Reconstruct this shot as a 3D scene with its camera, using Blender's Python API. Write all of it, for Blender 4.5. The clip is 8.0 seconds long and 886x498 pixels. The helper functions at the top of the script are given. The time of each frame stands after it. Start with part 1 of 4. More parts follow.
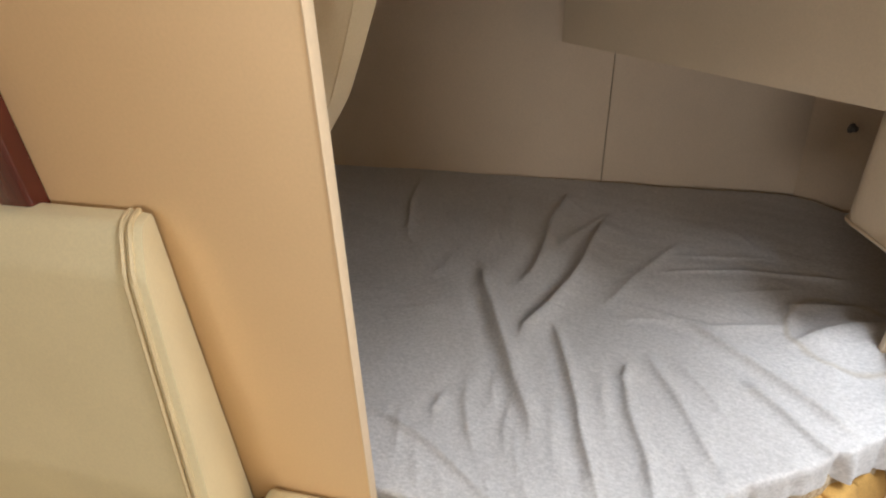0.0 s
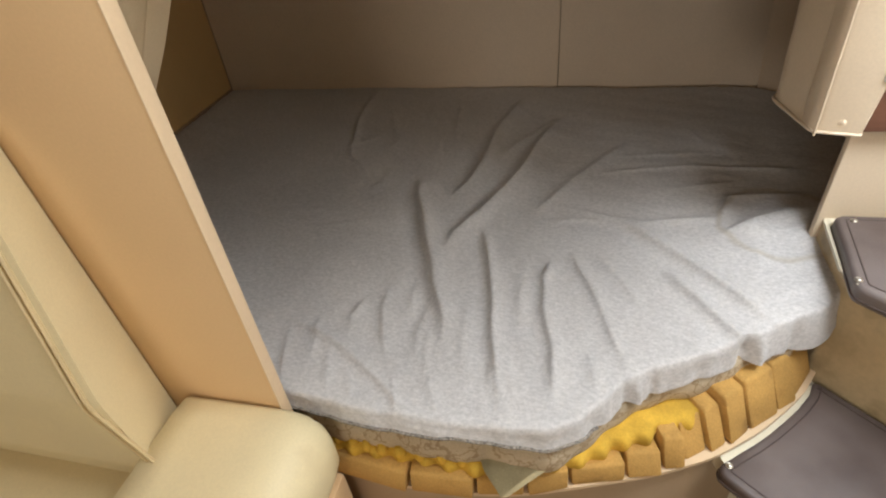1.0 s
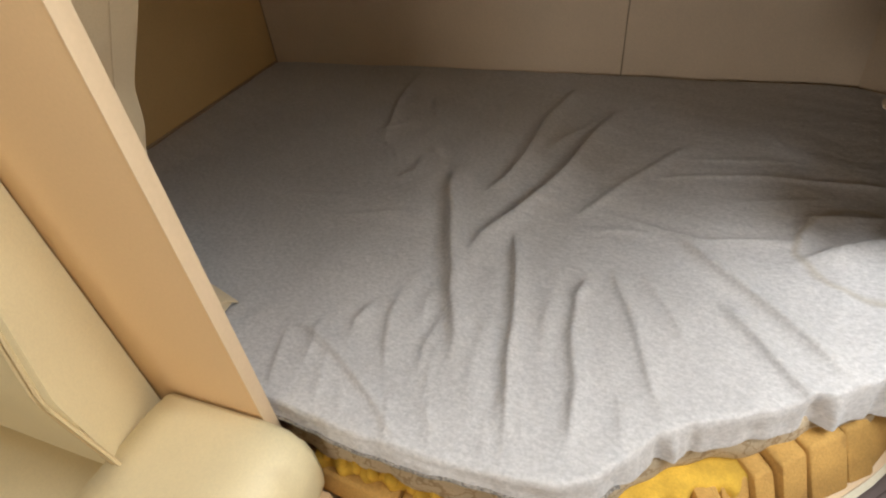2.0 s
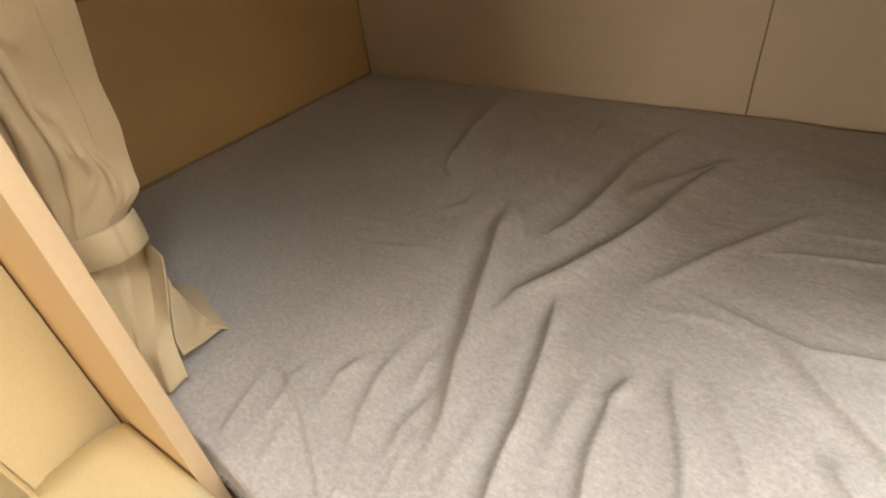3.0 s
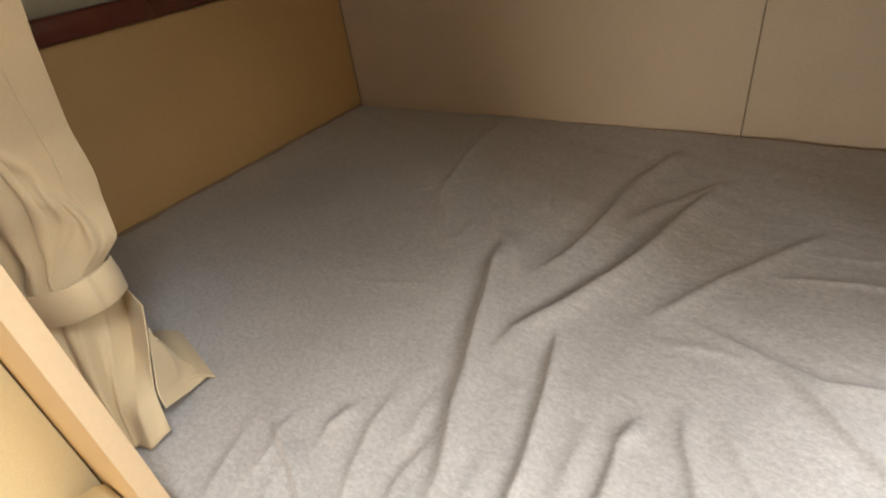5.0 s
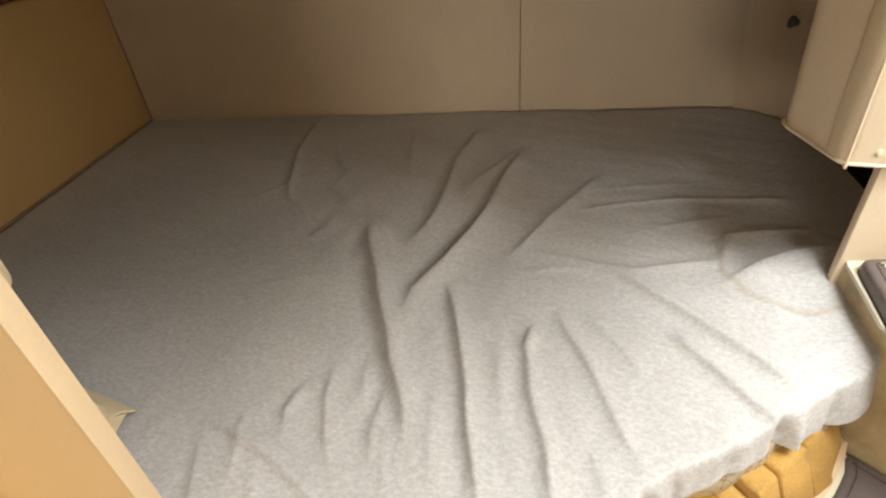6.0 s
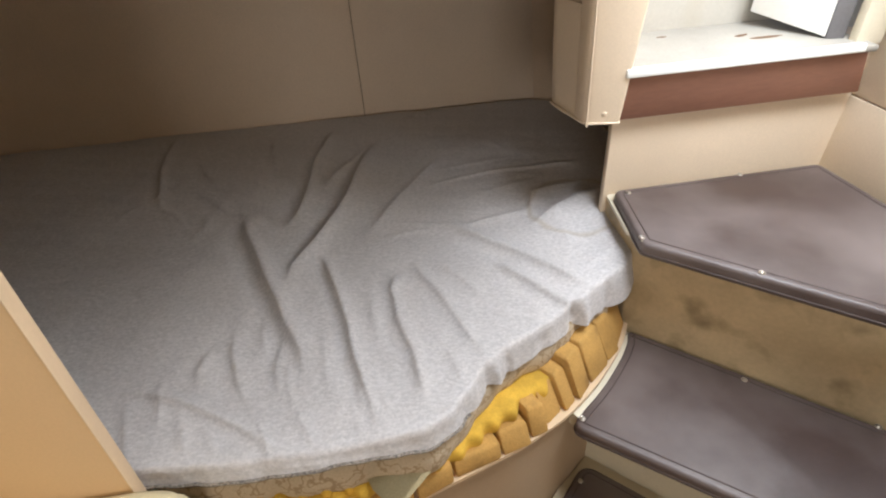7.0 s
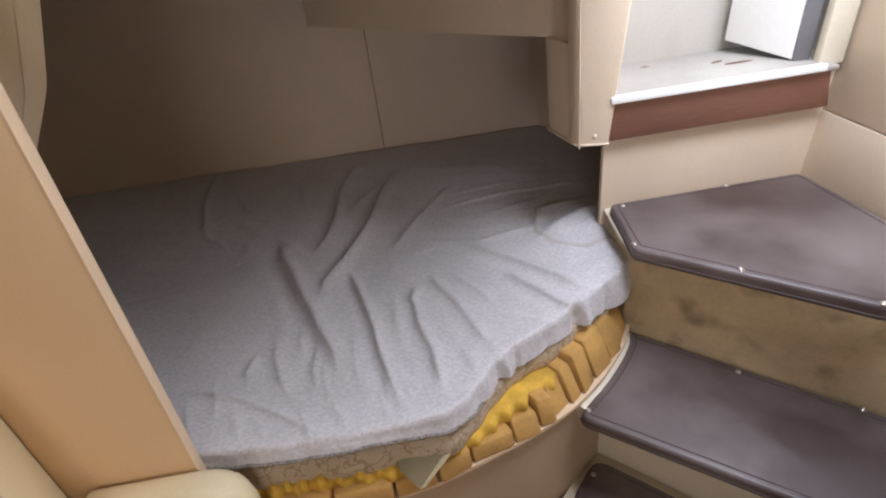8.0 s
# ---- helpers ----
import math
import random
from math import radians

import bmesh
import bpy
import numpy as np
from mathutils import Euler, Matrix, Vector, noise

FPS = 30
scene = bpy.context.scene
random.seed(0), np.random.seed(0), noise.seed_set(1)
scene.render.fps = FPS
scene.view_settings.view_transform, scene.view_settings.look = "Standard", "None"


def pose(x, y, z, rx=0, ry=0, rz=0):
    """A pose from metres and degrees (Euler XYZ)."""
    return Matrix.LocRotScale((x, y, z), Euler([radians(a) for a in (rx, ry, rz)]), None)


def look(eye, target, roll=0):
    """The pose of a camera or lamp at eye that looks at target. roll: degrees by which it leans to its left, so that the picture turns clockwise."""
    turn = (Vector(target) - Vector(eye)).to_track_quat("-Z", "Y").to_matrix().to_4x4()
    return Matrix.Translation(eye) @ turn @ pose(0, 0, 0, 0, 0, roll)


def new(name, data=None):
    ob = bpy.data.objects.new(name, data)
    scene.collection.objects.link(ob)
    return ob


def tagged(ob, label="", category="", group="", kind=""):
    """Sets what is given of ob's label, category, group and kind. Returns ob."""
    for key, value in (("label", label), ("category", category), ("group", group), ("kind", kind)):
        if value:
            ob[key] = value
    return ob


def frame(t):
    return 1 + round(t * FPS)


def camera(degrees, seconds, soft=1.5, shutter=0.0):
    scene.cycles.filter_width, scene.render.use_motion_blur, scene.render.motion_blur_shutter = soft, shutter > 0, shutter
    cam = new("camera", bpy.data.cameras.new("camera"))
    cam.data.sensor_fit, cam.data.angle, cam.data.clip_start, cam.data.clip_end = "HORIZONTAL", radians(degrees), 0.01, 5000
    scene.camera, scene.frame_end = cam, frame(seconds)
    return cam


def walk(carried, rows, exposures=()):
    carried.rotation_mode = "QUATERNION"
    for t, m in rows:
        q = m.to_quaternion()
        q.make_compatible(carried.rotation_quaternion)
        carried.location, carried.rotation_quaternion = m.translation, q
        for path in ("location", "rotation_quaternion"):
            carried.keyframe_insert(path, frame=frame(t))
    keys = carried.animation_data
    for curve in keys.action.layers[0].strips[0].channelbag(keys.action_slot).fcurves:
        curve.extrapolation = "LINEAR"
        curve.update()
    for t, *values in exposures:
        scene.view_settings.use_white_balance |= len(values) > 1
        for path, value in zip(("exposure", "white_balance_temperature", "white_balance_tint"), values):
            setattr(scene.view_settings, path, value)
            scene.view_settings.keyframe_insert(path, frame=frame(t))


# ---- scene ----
cam = camera(79.2, 8.0, soft=2.1)
PATH = [
    (0, (0.45, 0.164, 1.354), (0.02, 1.819, 0.316), -2.3),
    (0.5, (0.556, 0.177, 1.318), (0.147, 1.759, 0.165), -4.7),
    (1, (0.62, 0.188, 1.295), (0.154, 1.691, 0.061), -7.3),
    (2.5, (0.656, 0.398, 1.217), (-0.158, 1.736, -0.027), -7.3),
    (3, (0.694, 0.495, 1.18), (-0.345, 1.748, 0.019), -8.4),
    (3.5, (0.713, 0.553, 1.163), (-0.531, 1.689, 0.085), -10.3),
    (4, (0.723, 0.57, 1.149), (-0.606, 1.655, 0.122), -11.2),
    (4.5, (0.722, 0.566, 1.155), (-0.556, 1.705, 0.121), -10.9),
    (6, (0.577, 0.365, 1.233), (0.264, 1.944, 0.046), -5.9),
    (6.5, (0.587, 0.274, 1.252), (0.575, 1.883, 0.064), -4.7),
    (7, (0.597, 0.152, 1.285), (0.763, 1.759, 0.106), -4.1),
    (7.5, (0.601, 0.064, 1.311), (0.828, 1.691, 0.17), -4.5),
    (8, (0.601, 0.03, 1.325), (0.699, 1.713, 0.248), -7.6),
]
EXPOSURES = [(0, -0.20, 6200, 8), (1, -0.39, 6450, 7), (2.5, -0.22, 6650, 7), (3, -0.05, 7450, 10), (3.5, 0.06, 7250, 10), (4, 0.14, 6850, 9), (4.5, 0.15, 6850, 9), (6, 0.08, 6900, 5), (6.5, -0.12, 6600, 6), (7, -0.37, 6250, 10), (7.5, -0.57, 5950, 15), (8, -0.71, 5900, 17)]
walk(cam, [(t, look(eye, target, roll)) for t, eye, target, roll in PATH], EXPOSURES)

# ---- world, sun, large lights, exposure ----
world = bpy.data.worlds.new("sky")
scene.world = world
world.use_nodes = True
wn = world.node_tree.nodes
sky = wn.new("ShaderNodeTexSky")
sky.sky_type = "NISHITA"
sky.sun_disc = False
sky.sun_elevation, sky.sun_rotation = radians(48), radians(140)
world.node_tree.links.new(sky.outputs[0], wn["Background"].inputs[0])
wn["Background"].inputs[1].default_value = 0.12


def area_lamp(name, eye, target, sx, sy, watts, colour):
    data = bpy.data.lights.new(name, "AREA")
    data.shape, data.size, data.size_y, data.energy, data.color = "RECTANGLE", sx, sy, watts, colour
    ob = new(name, data)
    ob.matrix_world = look(eye, target)
    return ob


# daylight through the companionway and the deck hatch; the bow lamp is added fill
area_lamp("companionway_daylight", (1.40, 0.84, 1.46), (0.55, 0.98, 0.72), 0.30, 0.46, 6.8, (0.86, 0.93, 1.0))
area_lamp("hatch_daylight", (1.13, 0.51, 1.85), (0.90, 0.62, 0.6), 0.50, 0.38, 23.5, (0.92, 0.955, 1.0))
area_lamp("bow_fill_light", (0.42, -1.68, 1.38), (0.40, 1.0, 0.95), 0.90, 0.40, 15.5, (1.0, 0.945, 0.86))


# ---- materials ----
def mat(name, colour, rough=0.6, var=0.12, scale=6.0, grain=220.0, grain_var=0.05, bump=0.08, bump_scale=300.0,
        metal=0.0, spec=0.4, stain=None, stain_scale=4.0, stain_cut=0.6, sheen=0.0, stretch=(1, 1, 1), coat=0.0, stain_wide=0.16):
    m = bpy.data.materials.new(name)
    m.use_nodes = True
    n, l = m.node_tree.nodes, m.node_tree.links
    b = n["Principled BSDF"]
    b.inputs["Roughness"].default_value = rough
    b.inputs["Metallic"].default_value = metal
    b.inputs["Specular IOR Level"].default_value = spec
    b.inputs["Sheen Weight"].default_value = sheen
    b.inputs["Coat Weight"].default_value = coat
    co = n.new("ShaderNodeTexCoord")
    mp = n.new("ShaderNodeMapping")
    mp.inputs["Scale"].default_value = stretch
    l.new(co.outputs["Object"], mp.inputs["Vector"])

    def noise_tex(s, detail):
        t = n.new("ShaderNodeTexNoise")
        t.inputs["Scale"].default_value, t.inputs["Detail"].default_value = s, detail
        l.new(mp.outputs[0], t.inputs["Vector"])
        return t

    def spread(tex, amount):
        r = n.new("ShaderNodeMapRange")
        r.inputs["From Min"].default_value, r.inputs["From Max"].default_value = 0.3, 0.7
        r.inputs["To Min"].default_value, r.inputs["To Max"].default_value = 1 - amount, 1 + amount
        l.new(tex.outputs["Fac"], r.inputs["Value"])
        return r

    big, small = noise_tex(scale, 4), noise_tex(grain, 2)
    mul = n.new("ShaderNodeMath")
    mul.operation = "MULTIPLY"
    l.new(spread(big, var).outputs[0], mul.inputs[0])
    l.new(spread(small, grain_var).outputs[0], mul.inputs[1])
    sc = n.new("ShaderNodeVectorMath")
    sc.operation = "SCALE"
    sc.inputs[0].default_value = colour
    l.new(mul.outputs[0], sc.inputs["Scale"])
    out = sc.outputs[0]
    if stain:
        st = noise_tex(stain_scale, 5)
        r = n.new("ShaderNodeMapRange")
        r.inputs["From Min"].default_value, r.inputs["From Max"].default_value = stain_cut, stain_cut + stain_wide
        l.new(st.outputs["Fac"], r.inputs["Value"])
        mx = n.new("ShaderNodeMix")
        mx.data_type = "RGBA"
        l.new(r.outputs[0], mx.inputs["Factor"])
        l.new(out, mx.inputs["A"])
        mx.inputs["B"].default_value = (*stain, 1)
        out = mx.outputs["Result"]
    l.new(out, b.inputs["Base Color"])
    rr = n.new("ShaderNodeMapRange")
    rr.inputs["To Min"].default_value, rr.inputs["To Max"].default_value = rough - 0.07, min(1, rough + 0.1)
    l.new(big.outputs["Fac"], rr.inputs["Value"])
    l.new(rr.outputs[0], b.inputs["Roughness"])
    if bump:
        bt = noise_tex(bump_scale, 3)
        bp = n.new("ShaderNodeBump")
        bp.inputs["Strength"].default_value, bp.inputs["Distance"].default_value = bump, 0.004
        l.new(bt.outputs["Fac"], bp.inputs["Height"])
        l.new(bp.outputs[0], b.inputs["Normal"])
    return m


M_LAMINATE = mat("tan_laminate", (0.73, 0.50, 0.275), 0.5, 0.04, 3, 260, 0.02, 0.03, 500, stain=(0.42, 0.27, 0.14), stain_scale=14, stain_cut=0.76)
M_LAM_EDGE = mat("edge_band", (0.70, 0.52, 0.33), 0.45, 0.04, 5, 200, 0.02, 0.02, 300)
M_HULL = mat("hull_liner_vinyl", (0.73, 0.585, 0.44), 0.55, 0.07, 2.5, 240, 0.04, 0.12, 420)
M_PADDED = mat("ochre_padded_vinyl", (0.60, 0.385, 0.165), 0.5, 0.06, 3, 260, 0.04, 0.12, 420)
M_GREEN = mat("grey_green_vinyl", (0.46, 0.42, 0.30), 0.6, 0.06, 3, 260, 0.04, 0.1, 420)
M_CREAM = mat("cream_vinyl", (0.71, 0.575, 0.42), 0.42, 0.05, 4, 260, 0.03, 0.10, 480)
M_CUSHION = mat("cream_upholstery_vinyl", (0.74, 0.62, 0.38), 0.38, 0.05, 5, 300, 0.03, 0.10, 520, stain=(0.60, 0.46, 0.25), stain_scale=5, stain_cut=0.68)
M_PIPING = mat("piping_vinyl", (0.62, 0.48, 0.27), 0.42, 0.06, 12, 300, 0.04, 0.1, 500)
M_GEL = mat("cream_fibreglass", (0.72, 0.65, 0.50), 0.32, 0.06, 5, 180, 0.03, 0.04, 160, coat=0.15, stain=(0.42, 0.33, 0.20), stain_scale=11, stain_cut=0.70)
M_RISER = mat("stained_fibreglass", (0.56, 0.43, 0.255), 0.5, 0.14, 9, 120, 0.05, 0.06, 120, stain=(0.24, 0.18, 0.10), stain_scale=12, stain_cut=0.52, stain_wide=0.22)
M_WHITE = mat("white_gelcoat", (0.82, 0.81, 0.76), 0.3, 0.03, 4, 120, 0.02, 0.02, 200)
# the pale mottling is wear and also the sky's sheen, put into the colour
M_TREAD = mat("grey_brown_tread_vinyl", (0.060, 0.039, 0.034), 0.36, 0.10, 16, 420, 0.10, 0.18, 620, spec=0.5, stain=(0.205, 0.168, 0.157), stain_scale=3.6, stain_cut=0.38, stain_wide=0.34)
M_WELT = mat("grey_welt", (0.075, 0.054, 0.048), 0.55, 0.12, 20, 300, 0.05, 0.1, 400)
M_BROWN = mat("brown_painted_board", (0.27, 0.13, 0.085), 0.5, 0.12, 8, 150, 0.06, 0.06, 200, stretch=(0.3, 1, 1))
M_MAHOGANY = mat("varnished_mahogany", (0.11, 0.022, 0.012), 0.25, 0.3, 14, 160, 0.15, 0.05, 220, stretch=(1, 0.12, 0.12), coat=0.5)
M_NONSKID = mat("worn_cream_nonskid", (0.38, 0.35, 0.30), 0.65, 0.12, 7, 240, 0.05, 0.12, 300, stain=(0.38, 0.31, 0.22), stain_scale=9, stain_cut=0.66)
M_COCKPIT = mat("aged_cream_gelcoat", (0.52, 0.485, 0.42), 0.4, 0.05, 3, 140, 0.03, 0.04, 200, stain=(0.47, 0.42, 0.33), stain_scale=5, stain_cut=0.58)
M_CURTAIN = mat("beige_curtain_cloth", (0.63, 0.505, 0.325), 0.8, 0.06, 7, 600, 0.04, 0.10, 900, sheen=0.2)
M_YELLOW = mat("yellow_foam", (0.60, 0.36, 0.045), 0.88, 0.25, 22, 320, 0.08, 0.10, 420)
M_FOAM = mat("aged_tan_foam", (0.50, 0.285, 0.080), 0.9, 0.14, 16, 320, 0.10, 0.4, 380, stain=(0.31, 0.165, 0.05), stain_scale=18, stain_cut=0.62)
M_HEM = mat("grey_hem_stitching", (0.25, 0.22, 0.19), 0.9, 0.1, 30, 260, 0.6, 0.4, 320)
M_METAL = mat("nickel_snap", (0.55, 0.51, 0.45), 0.32, 0.1, 60, 300, 0.05, 0.0, 300, metal=1.0)
# near-black; under the steps it puts the deep shade into the colour
M_DARK = mat("near_black", (0.03, 0.03, 0.035), 0.8, 0.2, 8, 100, 0.1, 0.05, 100)
M_CEIL = mat("cream_headliner", (0.58, 0.53, 0.45), 0.7, 0.04, 3, 200, 0.03, 0.06, 300)
M_SOLE = mat("teak_sole", (0.20, 0.11, 0.05), 0.45, 0.25, 10, 120, 0.1, 0.08, 150, stretch=(6, 1, 1))
M_RUBBER = mat("grey_rubber_seal", (0.16, 0.15, 0.15), 0.6, 0.1, 12, 200, 0.05, 0.05, 200)
M_BASE = mat("taupe_base_laminate", (0.46, 0.335, 0.215), 0.5, 0.06, 4, 220, 0.03, 0.04, 300)
M_SEAM = mat("dark_seam", (0.36, 0.26, 0.165), 0.7, 0.1, 12, 200, 0.05, 0.05, 200)
M_GRIME = mat("brown_grime", (0.16, 0.095, 0.055), 0.8, 0.2, 40, 300, 0.1, 0.3, 300)
M_CLOTH = mat("pale_cloth_flap", (0.46, 0.39, 0.23), 0.85, 0.08, 20, 500, 0.1, 0.2, 700)


def sheet_material():
    m = mat("heather_grey_sheet", (0.565, 0.538, 0.528), 0.88, 0.04, 5, 330, 0.09, 0.18, 500, sheen=0.15, stretch=(0.8, 1, 1))
    n, l = m.node_tree.nodes, m.node_tree.links
    b = n["Principled BSDF"]
    base = b.inputs["Base Color"].links[0].from_socket
    co = n.new("ShaderNodeTexCoord")
    fleck = n.new("ShaderNodeTexNoise")
    fleck.inputs["Scale"].default_value, fleck.inputs["Detail"].default_value = 180, 3
    mp = n.new("ShaderNodeMapping")
    mp.inputs["Scale"].default_value = (0.65, 1, 1)
    l.new(co.outputs["Object"], mp.inputs["Vector"])
    l.new(mp.outputs[0], fleck.inputs["Vector"])
    r = n.new("ShaderNodeMapRange")
    r.inputs["From Min"].default_value, r.inputs["From Max"].default_value = 0.35, 0.65
    r.inputs["To Min"].default_value, r.inputs["To Max"].default_value = 0.905, 1.085
    l.new(fleck.outputs["Fac"], r.inputs["Value"])
    v = n.new("ShaderNodeVectorMath")
    v.operation = "SCALE"
    l.new(base, v.inputs[0])
    l.new(r.outputs[0], v.inputs["Scale"])
    # fine crumples of the jersey
    crumple = n.new("ShaderNodeTexNoise")
    crumple.inputs["Scale"].default_value, crumple.inputs["Detail"].default_value = 42, 4
    crumple.inputs["Distortion"].default_value = 0.8
    l.new(mp.outputs[0], crumple.inputs["Vector"])
    weave = b.inputs["Normal"].links[0].from_node
    soft = n.new("ShaderNodeBump")
    soft.inputs["Strength"].default_value, soft.inputs["Distance"].default_value = 0.55, 0.004
    l.new(crumple.outputs["Fac"], soft.inputs["Height"])
    l.new(soft.outputs[0], weave.inputs["Normal"])
    # a dried water mark with a brown rim on the corner beside the steps
    sub = n.new("ShaderNodeVectorMath")
    sub.operation = "SUBTRACT"
    sub.inputs[1].default_value = (1.0, 1.095, 0.66)
    wob = n.new("ShaderNodeTexNoise")
    wob.inputs["Scale"].default_value = 9
    l.new(co.outputs["Object"], sub.inputs[0])
    l.new(co.outputs["Object"], wob.inputs["Vector"])
    ln = n.new("ShaderNodeVectorMath")
    ln.operation = "LENGTH"
    l.new(sub.outputs[0], ln.inputs[0])
    ad = n.new("ShaderNodeMath")
    ad.operation = "MULTIPLY_ADD"
    ad.inputs[1].default_value = 0.09
    l.new(wob.outputs["Fac"], ad.inputs[0])
    l.new(ln.outputs["Value"], ad.inputs[2])
    ramp = n.new("ShaderNodeValToRGB")
    e = ramp.color_ramp.elements
    e[0].position, e[0].color = 0.145, (0, 0, 0, 1)
    e[1].position, e[1].color = 0.168, (0, 0, 0, 1)
    mid = e.new(0.157)
    mid.color = (1, 1, 1, 1)
    l.new(ad.outputs[0], ramp.inputs["Fac"])
    sm = n.new("ShaderNodeMath")
    sm.operation = "MULTIPLY"
    sm.inputs[1].default_value = 0.38
    l.new(ramp.outputs["Color"], sm.inputs[0])
    mx = n.new("ShaderNodeMix")
    mx.data_type = "RGBA"
    mx.inputs["B"].default_value = (0.34, 0.25, 0.12, 1)
    l.new(sm.outputs[0], mx.inputs["Factor"])
    l.new(v.outputs[0], mx.inputs["A"])
    l.new(mx.outputs["Result"], b.inputs["Base Color"])
    return m


def ticking_material():
    m = mat("printed_ticking", (0.52, 0.42, 0.29), 0.85, 0.08, 12, 300, 0.08, 0.2, 400)
    n, l = m.node_tree.nodes, m.node_tree.links
    b = n["Principled BSDF"]
    base = b.inputs["Base Color"].links[0].from_socket
    co = n.new("ShaderNodeTexCoord")
    # thin scribbled figures, in patches
    figure = n.new("ShaderNodeTexNoise")
    figure.inputs["Scale"].default_value, figure.inputs["Detail"].default_value = 46, 2
    l.new(co.outputs["Object"], figure.inputs["Vector"])
    r = n.new("ShaderNodeValToRGB")
    e = r.color_ramp.elements
    e[0].position, e[0].color = 0.455, (0, 0, 0, 1)
    e[1].position, e[1].color = 0.535, (0, 0, 0, 1)
    for place in (0.480, 0.510):
        e.new(place).color = (0.8, 0.8, 0.8, 1)
    l.new(figure.outputs["Fac"], r.inputs["Fac"])
    mx = n.new("ShaderNodeMix")
    mx.data_type = "RGBA"
    mx.inputs["B"].default_value = (0.33, 0.23, 0.13, 1)
    l.new(r.outputs["Color"], mx.inputs["Factor"])
    l.new(base, mx.inputs["A"])
    l.new(mx.outputs["Result"], b.inputs["Base Color"])
    return m


M_SHEET, M_TICK = sheet_material(), ticking_material()


# ---- builders ----
def finish(name, bm, material, smooth=40):
    me = bpy.data.meshes.new(name)
    bmesh.ops.recalc_face_normals(bm, faces=bm.faces)
    bm.to_mesh(me)
    bm.free()
    me.materials.append(material)
    if smooth:
        me.shade_smooth()
        me.set_sharp_from_angle(angle=radians(smooth))
    return new(name, me)


def part(name, bm, material, parent, label="", smooth=40):
    ob = finish(name, bm, material, smooth)
    ob.parent = parent
    if label:
        ob["label"] = label
    return ob


def empty(name, place=(0, 0, 0)):
    """An Empty at the world's origin, so that its parts keep world places."""
    ob = new(name)
    ob.empty_display_size = 0.05
    return ob


def round_poly(points, radius, n=6):
    """A closed outline with its corners rounded. radius: one for all, or one for each corner."""
    out, count = [], len(points)
    for i, p in enumerate(points):
        r = radius[i] if isinstance(radius, (list, tuple)) else radius
        p, a, b = Vector(p), Vector(points[i - 1]), Vector(points[(i + 1) % count])
        u, v = (a - p).normalized(), (b - p).normalized()
        reach = min(r / max(0.15, math.tan(u.angle(v) / 2)), (a - p).length * 0.45, (b - p).length * 0.45)
        s, e = p + u * reach, p + v * reach
        for k in range(n + 1):
            t = k / n
            out.append(tuple((1 - t) ** 2 * s + 2 * t * (1 - t) * p + t * t * e))
    return out


def prism(outline, z0, z1, bevel=0.0, segments=3, bm=None, lean=(0, 0)):
    """An upright solid on an outline; its upper and lower rims are bevelled. lean: how far the top is shifted."""
    bm = bm or bmesh.new()
    low = [bm.verts.new((x, y, z0)) for x, y in outline]
    high = [bm.verts.new((x + lean[0], y + lean[1], z1)) for x, y in outline]
    count = len(outline)
    bottom, top = bm.faces.new(low[::-1]), bm.faces.new(high)
    for i in range(count):
        bm.faces.new((low[i], low[(i + 1) % count], high[(i + 1) % count], high[i]))
    if bevel:
        edges = list(top.edges) + list(bottom.edges)
        bmesh.ops.bevel(bm, geom=edges, offset=bevel, segments=segments, affect="EDGES", profile=0.5)
    return bm


def slab(x0, x1, y0, y1, z0, z1, bevel=0.003, segments=2, bm=None):
    """A box with all its edges rounded."""
    bm = bm or bmesh.new()
    made = bmesh.ops.create_cube(bm, size=1)["verts"]
    for v in made:
        v.co = Vector(((x0 + x1) / 2 + v.co.x * (x1 - x0), (y0 + y1) / 2 + v.co.y * (y1 - y0), (z0 + z1) / 2 + v.co.z * (z1 - z0)))
    if bevel:
        edges = list({e for v in made for e in v.link_edges})
        bmesh.ops.bevel(bm, geom=edges, offset=bevel, segments=segments, affect="EDGES", profile=0.5)
    return bm


def quad_slab(a, b, c, d, thick, bevel=0.002, bm=None):
    """A board on four corners, thickened away from its front, whose corners run anticlockwise."""
    bm = bm or bmesh.new()
    a, b, c, d = Vector(a), Vector(b), Vector(c), Vector(d)
    back = -(b - a).cross(d - a).normalized() * thick
    f = [bm.verts.new(p) for p in (a, b, c, d)]
    g = [bm.verts.new(p + back) for p in (a, b, c, d)]
    faces = [bm.faces.new(f), bm.faces.new(g[::-1])]
    for i in range(4):
        faces.append(bm.faces.new((f[i], g[i], g[(i + 1) % 4], f[(i + 1) % 4])))
    if bevel:
        bmesh.ops.bevel(bm, geom=list({e for q in faces for e in q.edges}), offset=bevel, segments=2, affect="EDGES", profile=0.5)
    return bm


